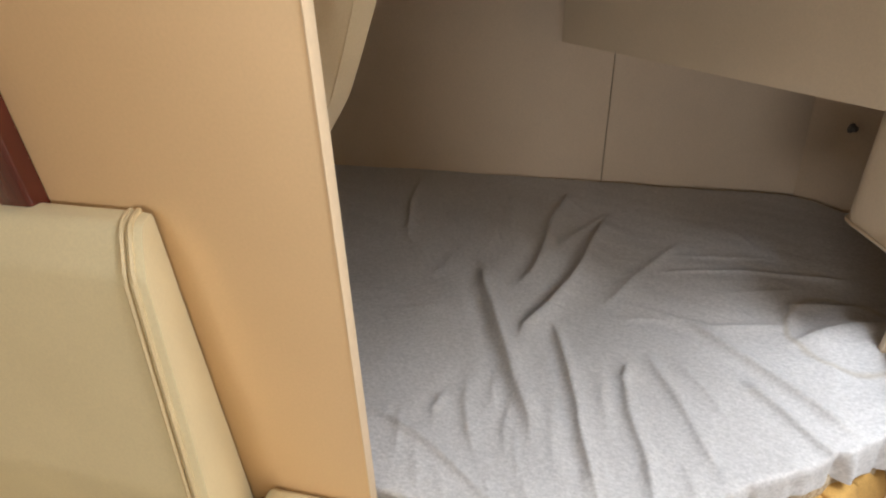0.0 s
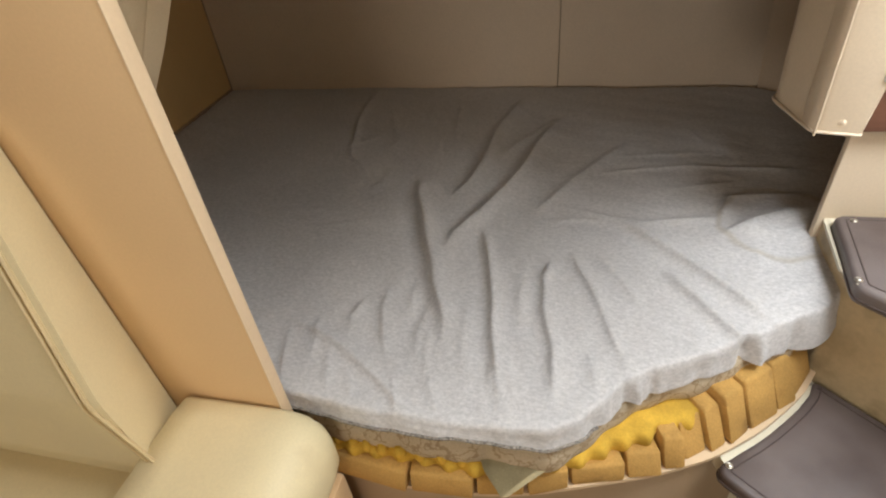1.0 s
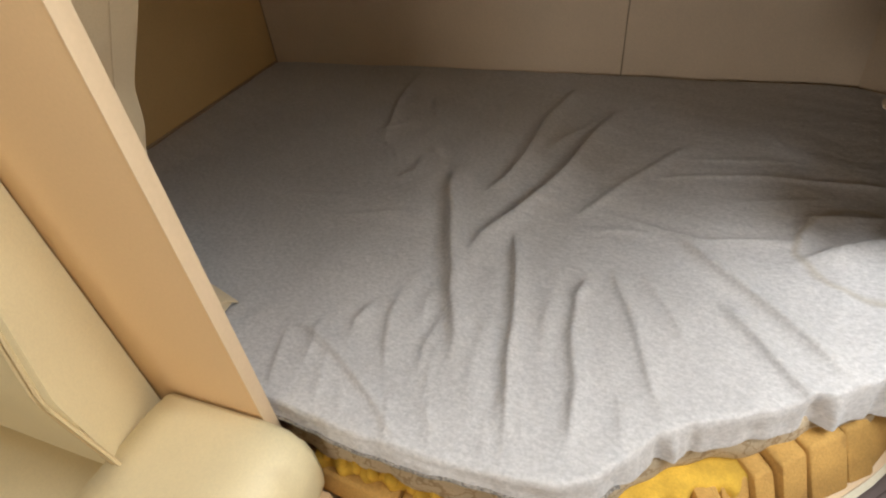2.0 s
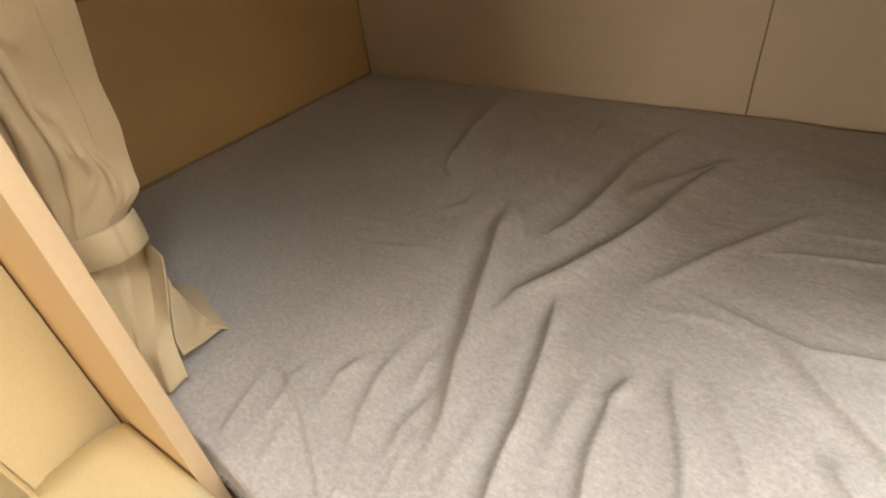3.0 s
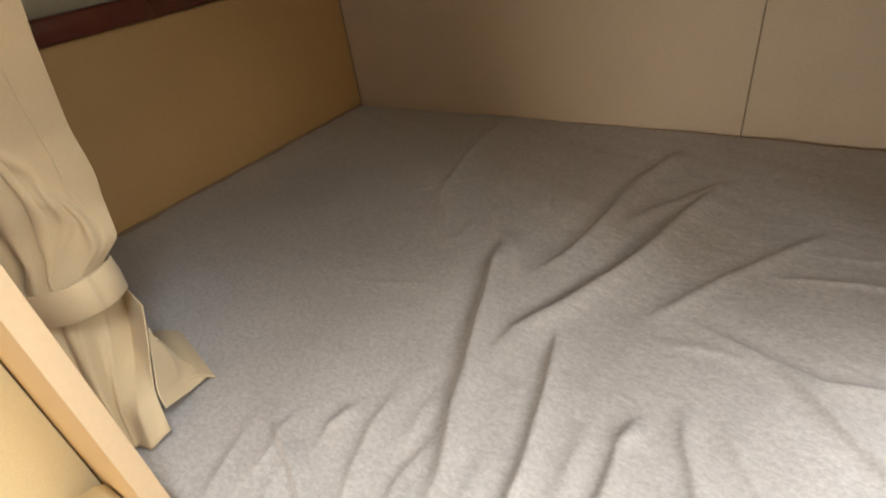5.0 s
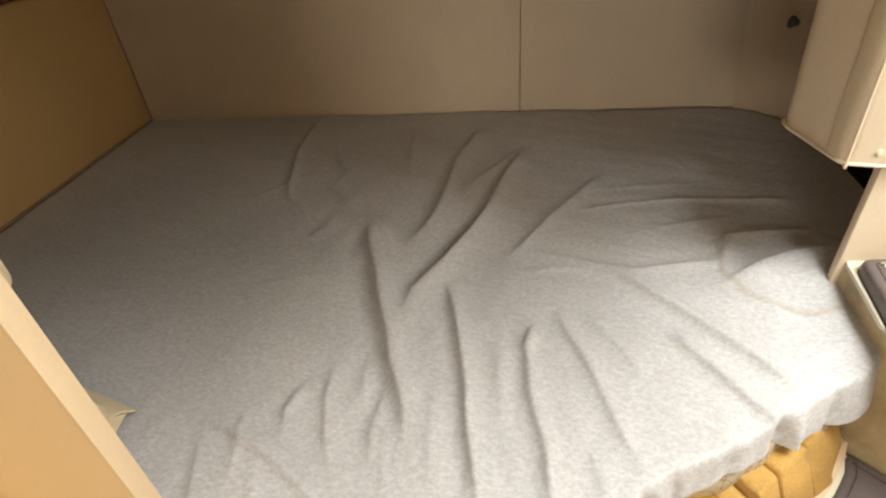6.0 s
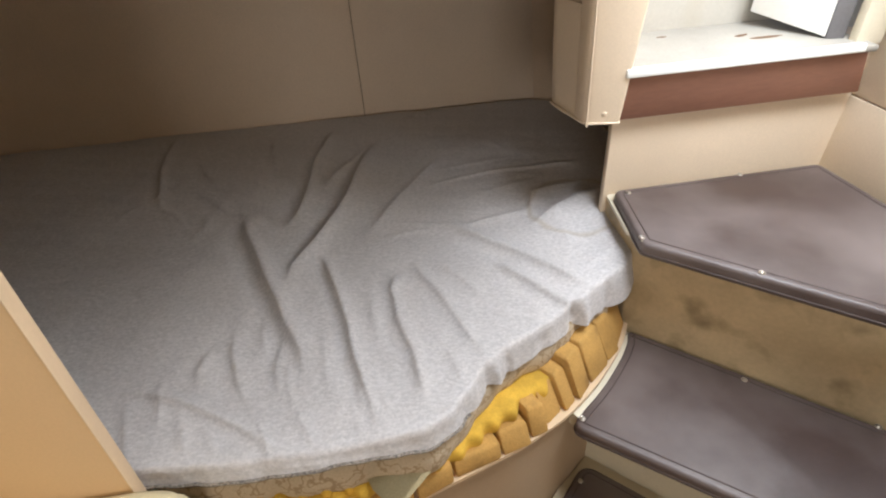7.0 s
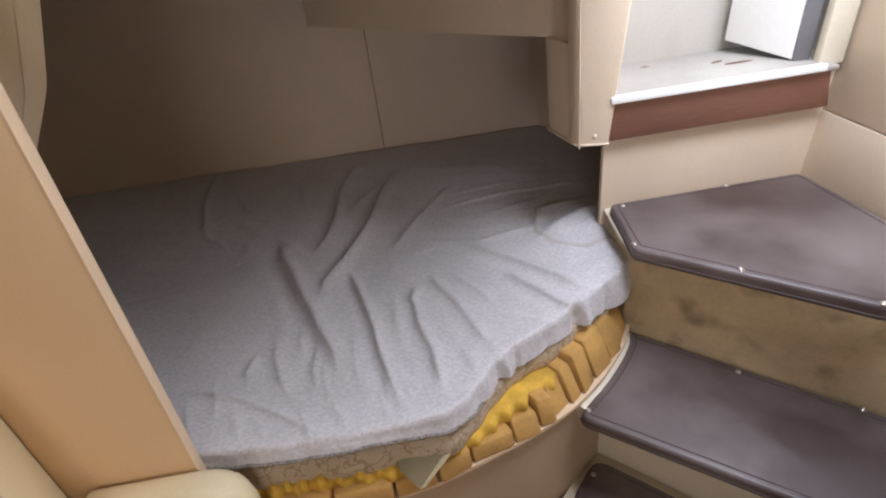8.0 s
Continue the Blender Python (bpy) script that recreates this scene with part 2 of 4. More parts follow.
def tube(points, radius, closed=False, sides=8, bm=None):
    """A round cord along a line of points."""
    bm = bm or bmesh.new()
    pts = [Vector(p) for p in points]
    count, rings = len(pts), []
    for i, p in enumerate(pts):
        a = pts[(i - 1) % count] if closed or i else p
        b = pts[(i + 1) % count] if closed or i < count - 1 else p
        t = (b - a).normalized()
        u = t.cross(Vector((0.13, 0.21, 0.97))).normalized()
        w = t.cross(u)
        rings.append([bm.verts.new(p + radius * (u * math.cos(q) + w * math.sin(q))) for q in [2 * math.pi * k / sides for k in range(sides)]])
    for i in range(count if closed else count - 1):
        r, s = rings[i], rings[(i + 1) % count]
        for k in range(sides):
            bm.faces.new((r[k], r[(k + 1) % sides], s[(k + 1) % sides], s[k]))
    if not closed:
        bm.faces.new(rings[0][::-1])
        bm.faces.new(rings[-1])
    return bm


def grid_mesh(name, points, material, smooth=180):
    """A sheet of quads from an array of rows x columns x 3."""
    rows, cols = points.shape[:2]
    idx = np.arange(rows * cols).reshape(rows, cols)
    quads = np.stack([idx[:-1, :-1], idx[:-1, 1:], idx[1:, 1:], idx[1:, :-1]], -1).reshape(-1, 4)
    me = bpy.data.meshes.new(name)
    me.from_pydata(points.reshape(-1, 3).tolist(), [], quads.tolist())
    me.materials.append(material)
    me.shade_smooth()
    return new(name, me)


def structure(ob, label, category):
    return tagged(ob, label, category, kind="structure")


def curve_y(xs, ys, soft=41):
    """A smooth front line y(x) through a few places."""
    fine = np.linspace(xs[0], xs[-1], 700)
    y = np.interp(fine, xs, ys)
    k = np.hanning(soft)
    k /= k.sum()
    y = np.convolve(np.pad(y, soft // 2, mode="edge"), k, mode="valid")
    return lambda x: np.interp(x, fine, y)

# ---- the setting ----
Z_BED, Z_LIP = 0.66, 0.495
X_LEFT, PANEL_Y = -0.555, 0.577

# floor and closing walls of the cabin
structure(finish("floor", slab(-1.1, 1.75, -1.7, 2.0, -0.04, 0.0, 0), M_SOLE), "varnished teak cabin sole", "floor")
# unseen bulkhead; its opening is made up to let the bow fill lamp in
bm = bmesh.new()
for x0, x1, z0, z1 in ((-1.1, -0.04, -0.04, 1.9), (0.88, 1.75, -0.04, 1.9), (-0.04, 0.88, -0.04, 1.17), (-0.04, 0.88, 1.59, 1.9)):
    slab(x0, x1, -1.74, -1.7, z0, z1, 0, bm=bm)
structure(finish("wall_bow", bm, M_CEIL), "plain cream forward bulkhead, unseen, with an opening for the added fill lamp", "wall")
structure(finish("wall_port", slab(-1.14, -1.1, -1.74, 2.0, -0.04, 1.9, 0), M_HULL), "plain vinyl-lined hull side", "wall")
# ceiling with a hatch opening and the companionway left open
bm = bmesh.new()
for x0, x1, y0, y1 in ((-1.1, 0.66, -1.7, 0.60), (0.66, 1.75, -1.7, 0.22), (0.66, 0.86, 0.22, 0.60)):
    slab(x0, x1, y0, y1, 1.87, 1.91, 0, bm=bm)
structure(finish("ceiling", bm, M_CEIL), "cream headliner with an open hatch", "ceiling")
structure(finish("berth_ceiling", slab(-0.62, 1.02, 0.60, 2.2, 1.36, 1.40, 0), M_CEIL), "cream headliner over the berth", "ceiling")

# added out of view: keeps the hatch light off the back of the berth
structure(finish("hatch_light_stop", slab(-1.1, 1.02, 0.603, 0.64, 1.335, 1.87, 0), M_CEIL), "unseen cream slab above the berth opening, added to cut off the hatch light", "ceiling")

# hull side behind the berth: two vinyl sheets that flare outward and meet in a seam
LEAN = 0.063 / 0.26
for i, (x0, x1) in enumerate(((X_LEFT - 0.02, 0.5485), (0.5515, 1.62))):
    z0, z1 = 0.45, 1.84
    flare = (0.02, LEAN) if i == 0 else (LEAN, LEAN)
    lo = [1.766 + (z0 - Z_BED) * f - 0.012 * i * k for k, f in enumerate(flare)]
    hi = [1.766 + (z1 - Z_BED) * f - 0.012 * i for f in flare]
    bm = quad_slab((x0, lo[0], z0), (x1, lo[1], z0), (x1, hi[1], z1), (x0, hi[0], z1), 0.02, 0)
    bmesh.ops.subdivide_edges(bm, edges=bm.edges[:], cuts=14, use_grid_fill=True)
    structure(finish("wall_hull_%d" % (i + 1), bm, M_HULL), "taupe vinyl hull liner flaring outward behind the berth", "wall")
structure(finish("wall_hull_3", quad_slab((1.085, 1.700, 0.45), (1.30, 1.54, 0.45), (1.30, 1.80, 1.50), (1.085, 1.96, 1.50), 0.02, 0.0015), M_HULL),
          "taupe vinyl hull liner at the foot of the berth", "wall")
seam = finish("trim_seam", tube([(0.55, 1.771 + (z - Z_BED) * LEAN, z) for z in np.linspace(0.6, 1.3, 12)], 0.0012, sides=6), M_SEAM)
structure(seam, "stitched seam between two vinyl sheets", "trim")

# padded bulkhead at the head of the berth, its mahogany rail and the lining above
structure(finish("wall_head", slab(X_LEFT - 0.03, X_LEFT, 0.56, 1.84, 0.45, 1.048, 0.006, 3), M_PADDED), "ochre padded vinyl bulkhead at the head of the berth", "wall")
structure(finish("trim_rail", slab(X_LEFT - 0.03, X_LEFT + 0.012, 0.56, 1.88, 1.050, 1.098, 0.006, 3), M_MAHOGANY), "dark varnished mahogany rail along the bulkhead", "trim")
structure(finish("wall_head_upper", slab(X_LEFT - 0.06, X_LEFT - 0.02, 0.56, 2.2, 1.09, 1.84, 0.002), M_GREEN), "grey-green vinyl lining above the rail", "wall")
structure(finish("trim_corner", tube([(X_LEFT + 0.001, 1.765 + (z - Z_BED) * 0.02, z) for z in np.linspace(0.6, 1.05, 8)], 0.0025, sides=6), M_SEAM),
          "dark stitched seam in the corner of the berth", "trim")

structure(finish("trim_foot", tube([(X_LEFT + 0.004, y, Z_BED - 0.004) for y in np.linspace(0.62, 1.76, 12)], 0.004, sides=6), M_SEAM),
          "dark seam where the bulkhead meets the mattress", "trim")

# partition panel at the opening of the berth
panel = empty("partition_panel")
structure(panel, "tan laminate partition panel with a pale edge band", "partition")
part("panel_sheet", quad_slab((-0.10, PANEL_Y, 0.0), (0.212, PANEL_Y, 0.0), (0.250, PANEL_Y, 1.86), (-0.10, PANEL_Y, 1.86), 0.018, 0.001), M_LAMINATE, panel)
part("edge_band", quad_slab((0.2125, PANEL_Y - 0.001, 0.0), (0.2125, PANEL_Y + 0.019, 0.0), (0.2505, PANEL_Y + 0.019, 1.86), (0.2505, PANEL_Y - 0.001, 1.86), 0.002, 0.0008), M_LAM_EDGE, panel, "pale edge band")
post = finish("trim_post", slab(-0.145, -0.1005, PANEL_Y - 0.022, PANEL_Y + 0.02, 0.0, 1.86, 0.005, 3), M_MAHOGANY)
structure(post, "dark varnished mahogany post beside the partition panel", "trim")
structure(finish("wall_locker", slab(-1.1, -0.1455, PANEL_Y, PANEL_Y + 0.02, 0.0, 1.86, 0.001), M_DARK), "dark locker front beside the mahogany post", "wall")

# berth base with a curved moulded front and a narrow lip
LIP = curve_y([-0.56, 0.20, 0.27, 0.38, 0.50, 0.58, 0.66, 0.76, 0.85, 0.93, 1.01, 1.05, 1.09], [0.60, 0.600, 0.582, 0.574, 0.580, 0.594, 0.620, 0.654, 0.697, 0.757, 0.838, 0.90, 1.00])
xs = np.linspace(-0.55, 1.06, 120)
outline = [(float(x), float(LIP(x))) for x in xs] + [(1.06, 1.75), (-0.55, 1.75)]
base = empty("berth_base")
structure(base, "tan moulded berth base with a curved front", "berth base")
part("base_front", prism([(x, y + 0.016) for x, y in outline], 0.0, Z_LIP - 0.007, 0.0), M_BASE, base)
part("lip", prism(outline, Z_LIP - 0.008, Z_LIP, 0.003), M_LAM_EDGE, base, "cream moulded lip")

# ---- steps ----
U, V = Vector((0.712, -0.702)), Vector((-0.702, -0.712))


def snap_fastener(parent, x, y, z, tilt=0.0):
    ob = part("snap_fastener", snap_bm(), M_METAL, parent)
    ob.location = (x, y, z)
    ob.rotation_euler = (tilt, 0, 0)
    return ob


def snap_bm():
    bm = bmesh.new()
    rings = [(0.0056, 0.0), (0.0056, 0.0012), (0.0050, 0.0019), (0.0043, 0.0016), (0.0038, 0.0024), (0.0023, 0.0030), (0.0007, 0.0032)]
    loops = [[bm.verts.new((r * math.cos(a), r * math.sin(a), z)) for a in [k * math.pi / 8 for k in range(16)]] for r, z in rings]
    for a, b in zip(loops, loops[1:]):
        for k in range(16):
            bm.faces.new((a[k], a[(k + 1) % 16], b[(k + 1) % 16], b[k]))
    bm.faces.new(loops[-1])
    return bm


def inward_of(outline):
    """The inward direction at each place of an outline."""
    count = len(outline)
    flip = 1 if sum(outline[i - 1][0] * outline[i][1] - outline[i][0] * outline[i - 1][1] for i in range(count)) > 0 else -1
    inward = []
    for i in range(count):
        t = Vector(outline[(i + 1) % count]) - Vector(outline[i - 1])
        inward.append(Vector((-t.y, t.x)).normalized() * flip)
    return inward


def pad_mesh(outline, z0, z1, r, steps=5):
    """A flat pad on an outline, its upper rim rounded by rings drawn inward."""
    count, inward = len(outline), inward_of(outline)
    bm = bmesh.new()
    rings = [(0.0, z0)] + [(r * (1 - math.cos(a)), z1 - r + r * math.sin(a)) for a in [math.pi / 2 * k / steps for k in range(steps + 1)]]
    loops = [[bm.verts.new((x + n.x * o, y + n.y * o, z)) for (x, y), n in zip(outline, inward)] for o, z in rings]
    for p, q in zip(loops, loops[1:]):
        for k in range(count):
            bm.faces.new((p[k], p[(k + 1) % count], q[(k + 1) % count], q[k]))
    bm.faces.new(loops[0][::-1])
    bm.faces.new(loops[-1])
    return bm


def tread(label, points, radii, z0, z1, snaps, inset=0.015):
    """A padded step cover: pad, welt along its rim, snap fasteners."""
    thing = empty("step_tread")
    tagged(thing, label, "step tread", group="step treads")
    outline = round_poly(points, radii, 5)
    part("pad", pad_mesh(outline, z0, z1, 0.008, 6), M_TREAD, thing, smooth=60)
    ring = [(x + n.x * inset, y + n.y * inset, z1 - 0.0002) for (x, y), n in zip(outline, inward_of(outline))]
    part("welt", tube(ring, 0.0013, closed=True, sides=6), M_WELT, thing, "fine stitched grey welt")
    low = [(x, y, z0 + 0.006) for x, y in outline]
    part("edge_cord", tube(low, 0.0020, closed=True, sides=6), M_WELT, thing, "grey cord along the lower rim")
    for x, y in snaps:
        snap_fastener(thing, x, y, z1 - 0.0005)
    return thing


# moulded body of the stairs
stair = empty("stair_moulding")
structure(stair, "cream moulded stair body with stained risers", "stairs")
part("upper_body", prism(round_poly([(1.03, 0.902), (1.388, 0.562), (1.53, 0.72), (1.53, 1.045), (1.03, 1.045)], [0.012, 0.01, 0.01, 0.01, 0.01], 3), 0.0, 0.706, 0.006), M_RISER, stair, "tan fibreglass riser with dark mould stains")
part("upper_ledge", prism(round_poly([(1.015, 0.905), (1.345, 0.585), (1.40, 0.56), (1.62, 0.76), (1.62, 1.045), (1.03, 1.045)], [0.01, 0.02, 0.02, 0.01, 0.01, 0.01], 4), 0.7065, 0.713, 0.003), M_GEL, stair, "cream fibreglass ledge")
p2 = [(1.044, 0.905), (0.935, 0.785), (1.30, 0.425), (1.41, 0.55)]
part("middle_body", prism(p2, 0.0, 0.462, 0.004), M_GEL, stair)
SIDE = [(float(x), float(LIP(x))) for x in np.linspace(1.035, 0.862, 14)]
part("middle_shelf", prism([(x, y + 0.012) for x, y in SIDE] + [(0.880, 0.690), (1.236, 0.372), (1.40, 0.55), (1.06, 0.93)], 0.446, 0.4575, 0.0), M_GEL, stair, "cream rim under the middle tread")
part("middle_rim", prism([(x, y + 0.014) for x, y in SIDE] + [(x + 0.014, y - 0.020) for x, y in SIDE[::-1]], 0.446, 0.4790, 0.0), M_GEL, stair, "cream rim beside the middle tread")
p3 = [(0.945, 0.800), (0.80, 0.665), (1.13, 0.15), (1.36, 0.38)]
part("lower_body", prism(round_poly(p3, 0.03, 4), 0.0, 0.222, 0.004), M_GEL, stair)
side = finish("wall_galley", quad_slab((1.105, 0.225, 0.0), (1.393, 0.565, 0.0), (1.393, 0.565, 0.706), (1.105, 0.225, 0.706), 0.02, 0.003), M_WHITE)
structure(side, "pale gelcoat galley side beside the steps", "wall")
structure(finish("galley_top", prism([(1.105, 0.225), (1.393, 0.565), (1.62, 0.74), (1.62, 0.225)], 0.7065, 0.72, 0.003), M_WHITE), "pale gelcoat ledge beside the steps", "ledge")

upper_tread = tread("grey-brown vinyl upper step tread with scuffs and snap fasteners",
      [(1.012, 0.846), (1.300, 0.583), (1.360, 0.590), (1.488, 0.762), (1.478, 1.030), (1.035, 1.026)], [0.020, 0.02, 0.02, 0.03, 0.02, 0.02], 0.706, 0.733,
      [(1.018, 0.861), (1.154, 0.731), (1.299, 0.594), (1.478, 0.790), (1.058, 1.008), (1.30, 1.022)])
tread("grey-brown vinyl middle step tread worn pale, with some sheen put into its colour",
      [(0.852, 0.688), (1.238, 0.362), (1.382, 0.560), (1.040, 0.888)] + [(x + 0.003, y - 0.005) for x, y in SIDE[1:-1:2]], [0.020, 0.022, 0.022, 0.022] + [0.03] * 6, 0.458, 0.482,
      [(1.031, 0.876), (1.192, 0.722), (1.345, 0.591), (0.876, 0.696), (1.236, 0.390)])
tread("dark brown vinyl lower step tread with rounded corners",
      [(0.922, 0.757), (0.842, 0.675), (1.14, 0.230), (1.30, 0.39)], [0.035, 0.03, 0.03, 0.03], 0.218, 0.243,
      [(0.903, 0.716)])

# partition under the companionway, brown board, sill, companionway
structure(finish("wall_step", quad_slab((1.022, 1.042, 0.55), (1.60, 1.046, 0.55), (1.60, 1.046, 0.963), (1.022, 1.042, 0.963), 0.014, 0.0015), M_CREAM), "cream vinyl partition above the upper step", "wall")
structure(finish("trim_board", quad_slab((1.010, 1.020, 0.882), (1.496, 1.024, 0.882), (1.466, 1.006, 0.968), (1.010, 1.000, 0.968), 0.012, 0.002), M_BROWN), "brown painted board under the companionway sill", "trim")
sill = empty("companionway_sill")
structure(sill, "cream sill with a worn non-skid top", "sill")
part("nosing", quad_slab((1.012, 0.990, 0.9685), (1.450, 0.995, 0.9685), (1.450, 0.997, 0.983), (1.012, 0.992, 0.983), 0.018, 0.003), M_WHITE, sill, "white moulded nosing")
part("sill_top", slab(1.018, 1.478, 1.000, 1.26, 0.965, 0.977, 0.004), M_NONSKID, sill, "worn cream non-skid surface")
for gx0, gy0, gl, gw, ga in ((1.335, 1.105, 0.032, 0.007, 0.05), (1.300, 1.130, 0.016, 0.006, 0.4), (1.065, 1.120, 0.007, 0.004, 0.8), (1.160, 1.170, 0.010, 0.004, 0.0)):
    bm = bmesh.new()
    bmesh.ops.create_icosphere(bm, subdivisions=2, radius=1)
    for w in bm.verts:
        k = 1 + 0.4 * noise.noise(w.co * 1.9 + Vector((gx0 * 9, gy0 * 7, 0)))
        w.co = Vector((w.co.x * gl * k, w.co.y * gw * k, w.co.z * 0.0008))
    grime = part("grime", bm, M_GRIME, sill, "brown grime caked on the sill")
    grime.location, grime.rotation_euler = (gx0, gy0, 0.9772), (0, 0, ga)
structure(finish("wall_cockpit", slab(1.00, 1.75, 1.215, 1.24, 0.93, 1.95, 0.002), M_COCKPIT), "aged cream gelcoat cockpit wall behind the sill", "wall")
structure(finish("trim_jamb", quad_slab((1.452, 1.026, 0.97), (1.505, 1.026, 0.97), (1.55, 1.06, 1.60), (1.497, 1.06, 1.60), 0.02, 0.003), M_GEL), "cream companionway jamb", "trim")
door = empty("companionway_door")
tagged(door, "white companionway door panel standing open on the sill", "door")
part("leaf", quad_slab((1.345, 1.185, 1.005), (1.418, 1.062, 0.980), (1.455, 1.090, 1.60), (1.380, 1.205, 1.60), 0.018, 0.002), M_WHITE, door)
part("seal", quad_slab((1.4195, 1.060, 0.975), (1.450, 1.052, 0.975), (1.492, 1.085, 1.60), (1.4565, 1.090, 1.60), 0.016, 0.002), M_RUBBER, door, "grey rubber edge seal")

# side wall beside the steps, in two vinyl sheets with a joint between them
structure(finish("wall_side_1", quad_slab((1.492, 1.06, 0.70), (1.492, -1.70, 0.70), (1.503, -1.70, 0.868), (1.503, 1.06, 0.868), 0.02, 0.002), M_CREAM), "cream vinyl side wall beside the steps", "wall")
structure(finish("wall_side_2", quad_slab((1.504, 1.10, 0.8705), (1.504, -1.70, 0.8705), (1.575, -1.70, 1.90), (1.575, 1.10, 1.90), 0.02, 0.002), M_CREAM), "cream vinyl side wall above the joint", "wall")
structure(finish("wall_side_3", slab(1.62, 1.66, -1.7, 0.60, 0.0, 0.75, 0), M_WHITE), "white lower side wall", "wall")

# cockpit footwell moulding over the foot of the berth, and its vinyl-covered leg
foot = empty("cockpit_moulding")
structure(foot, "cream vinyl cockpit moulding overhanging the berth", "overhead")
part("overhang", prism(round_poly([(0.960, 1.018), (1.012, 1.012), (1.03, 1.90), (0.40, 1.92), (0.402, 1.668), (0.935, 1.112)], [0.012, 0.008, 0.01, 0.01, 0.006, 0.03], 4), 1.080, 1.36, 0.006), M_CREAM, foot)
part("leg", prism(round_poly([(0.954, 1.022), (1.010, 1.014), (1.016, 1.15), (0.922, 1.146)], [0.012, 0.006, 0.01, 0.055], 7), 0.889, 1.0805, 0.003, lean=(-0.006, 0.004)), M_CREAM, foot)
bm = prism(round_poly([(0.950, 1.0065), (1.0125, 0.9925), (1.0145, 1.04), (0.946, 1.04)], [0.020, 0.006, 0.004, 0.004], 6), 0.889, 1.3595, 0.002, lean=(-0.012, 0.008))
for w in bm.verts:
    w.co.x += 0.14 * (w.co.z - 0.889) * min(1, max(0, (w.co.x - 0.955) / 0.04))
part("front_pad", bm, M_CREAM, foot, "cream vinyl pad widening upward")
ring = round_poly([(0.952, 1.006), (1.012, 0.993), (1.018, 1.152), (0.920, 1.148)], [0.012, 0.006, 0.01, 0.055], 7)
part("leg_piping", tube([(x, y, 0.890) for x, y in ring], 0.0025, closed=True, sides=6), M_CREAM, foot, "cream piping round the lower rim")
part("edge_piping", tube([(0.955 - 0.02 * (z - 0.88), 1.002, z) for z in np.linspace(0.885, 1.355, 10)], 0.0018, sides=6), M_CREAM, foot, "cream piping on the corner")
cap = part("screw_cap", snap_bm(), M_CREAM, foot, "cream screw cap")
cap.location, cap.rotation_euler = (0.985, 1.0005, 0.906), (radians(90), 0, radians(-12))
# the shade at the end of the void is given by a near-black board
structure(finish("wall_void_shade", slab(1.30, 1.32, 1.06, 1.80, 0.0, 0.95, 0), M_DARK), "near-black board standing in for the shade under the steps", "wall")
structure(finish("overhead_lining", slab(1.00, 1.62, 1.245, 2.15, 1.05, 1.075, 0), M_HULL), "taupe lining over the foot of the berth", "ceiling")
structure(finish("void_ceiling", slab(1.04, 1.62, 1.058, 1.244, 0.93, 0.944, 0), M_HULL), "dark underside of the sill", "ceiling")

# small dark knob on the hull liner at the foot of the berth
knob = empty("knob")
tagged(knob, "small dark round knob on the vinyl hull liner", "knob")


def disc(r, depth, n=20):
    bm = bmesh.new()
    rings = [(r, 0), (r, depth * 0.6), (r * 0.85, depth), (r * 0.2, depth * 1.05)]
    loops = [[bm.verts.new((q * math.cos(t), q * math.sin(t), z)) for t in [2 * math.pi * k / n for k in range(n)]] for q, z in rings]
    for p, q in zip(loops, loops[1:]):
        for k in range(n):
            bm.faces.new((p[k], p[(k + 1) % n], q[(k + 1) % n], q[k]))
    bm.faces.new(loops[0][::-1])
    bm.faces.new(loops[-1])
    return bm


for r, depth, name in ((0.013, 0.006, "rose"), (0.008, 0.016, "grip")):
    ob = part(name, disc(r, depth), M_RUBBER, knob)
    ob.location, ob.rotation_euler = (1.150, 1.716, 0.866), (radians(90), 0, radians(36))

# ---- bedding ----
SHEET = curve_y([-0.56, 0.19, 0.225, 0.28, 0.35, 0.50, 0.60, 0.625, 0.662, 0.695, 0.734, 0.819, 0.879, 0.95, 0.99, 1.03, 1.048, 1.060, 1.075, 1.20],
                [0.606, 0.606, 0.604, 0.598, 0.591, 0.588, 0.593, 0.605, 0.640, 0.690, 0.716, 0.758, 0.798, 0.843, 0.866, 0.902, 0.96, 1.05, 1.10, 1.11], 25)


def fold(X, Y, height, steep, wide, *points, lead=0.16, fade=0.26):
    """The relief of one crease in cloth: a ridge along a line, steep on its right, with a shallow trough beside it."""
    best = np.full(X.shape, 9.0)
    side, along = np.zeros(X.shape), np.zeros(X.shape)
    total = sum(math.dist(a, b) for a, b in zip(points, points[1:]))
    done = 0.0
    for a, b in zip(points, points[1:]):
        length = math.dist(a, b)
        ux, uy = (b[0] - a[0]) / length, (b[1] - a[1]) / length
        s = np.clip((X - a[0]) * ux + (Y - a[1]) * uy, 0, length)
        dx, dy = X - a[0] - s * ux, Y - a[1] - s * uy
        d = np.hypot(dx, dy)
        near = d < best
        best = np.where(near, d, best)
        side = np.where(near, ux * dy - uy * dx, side)
        along = np.where(near, (done + s) / total, along)
        done += length
    w = np.where(side < 0, steep, wide)
    taper = np.clip(np.minimum(along / lead, (1 - along) / fade), 0, 1)
    taper = 0.04 + 0.96 * taper * taper * (3 - 2 * taper)
    d = np.where(side < 0, -best, best)
    crest = 1 / (1 + (best / w) ** 2) ** 2
    return height * taper * (crest - 0.22 * np.exp(-((d + 2.6 * steep) / (1.5 * steep)) ** 2))


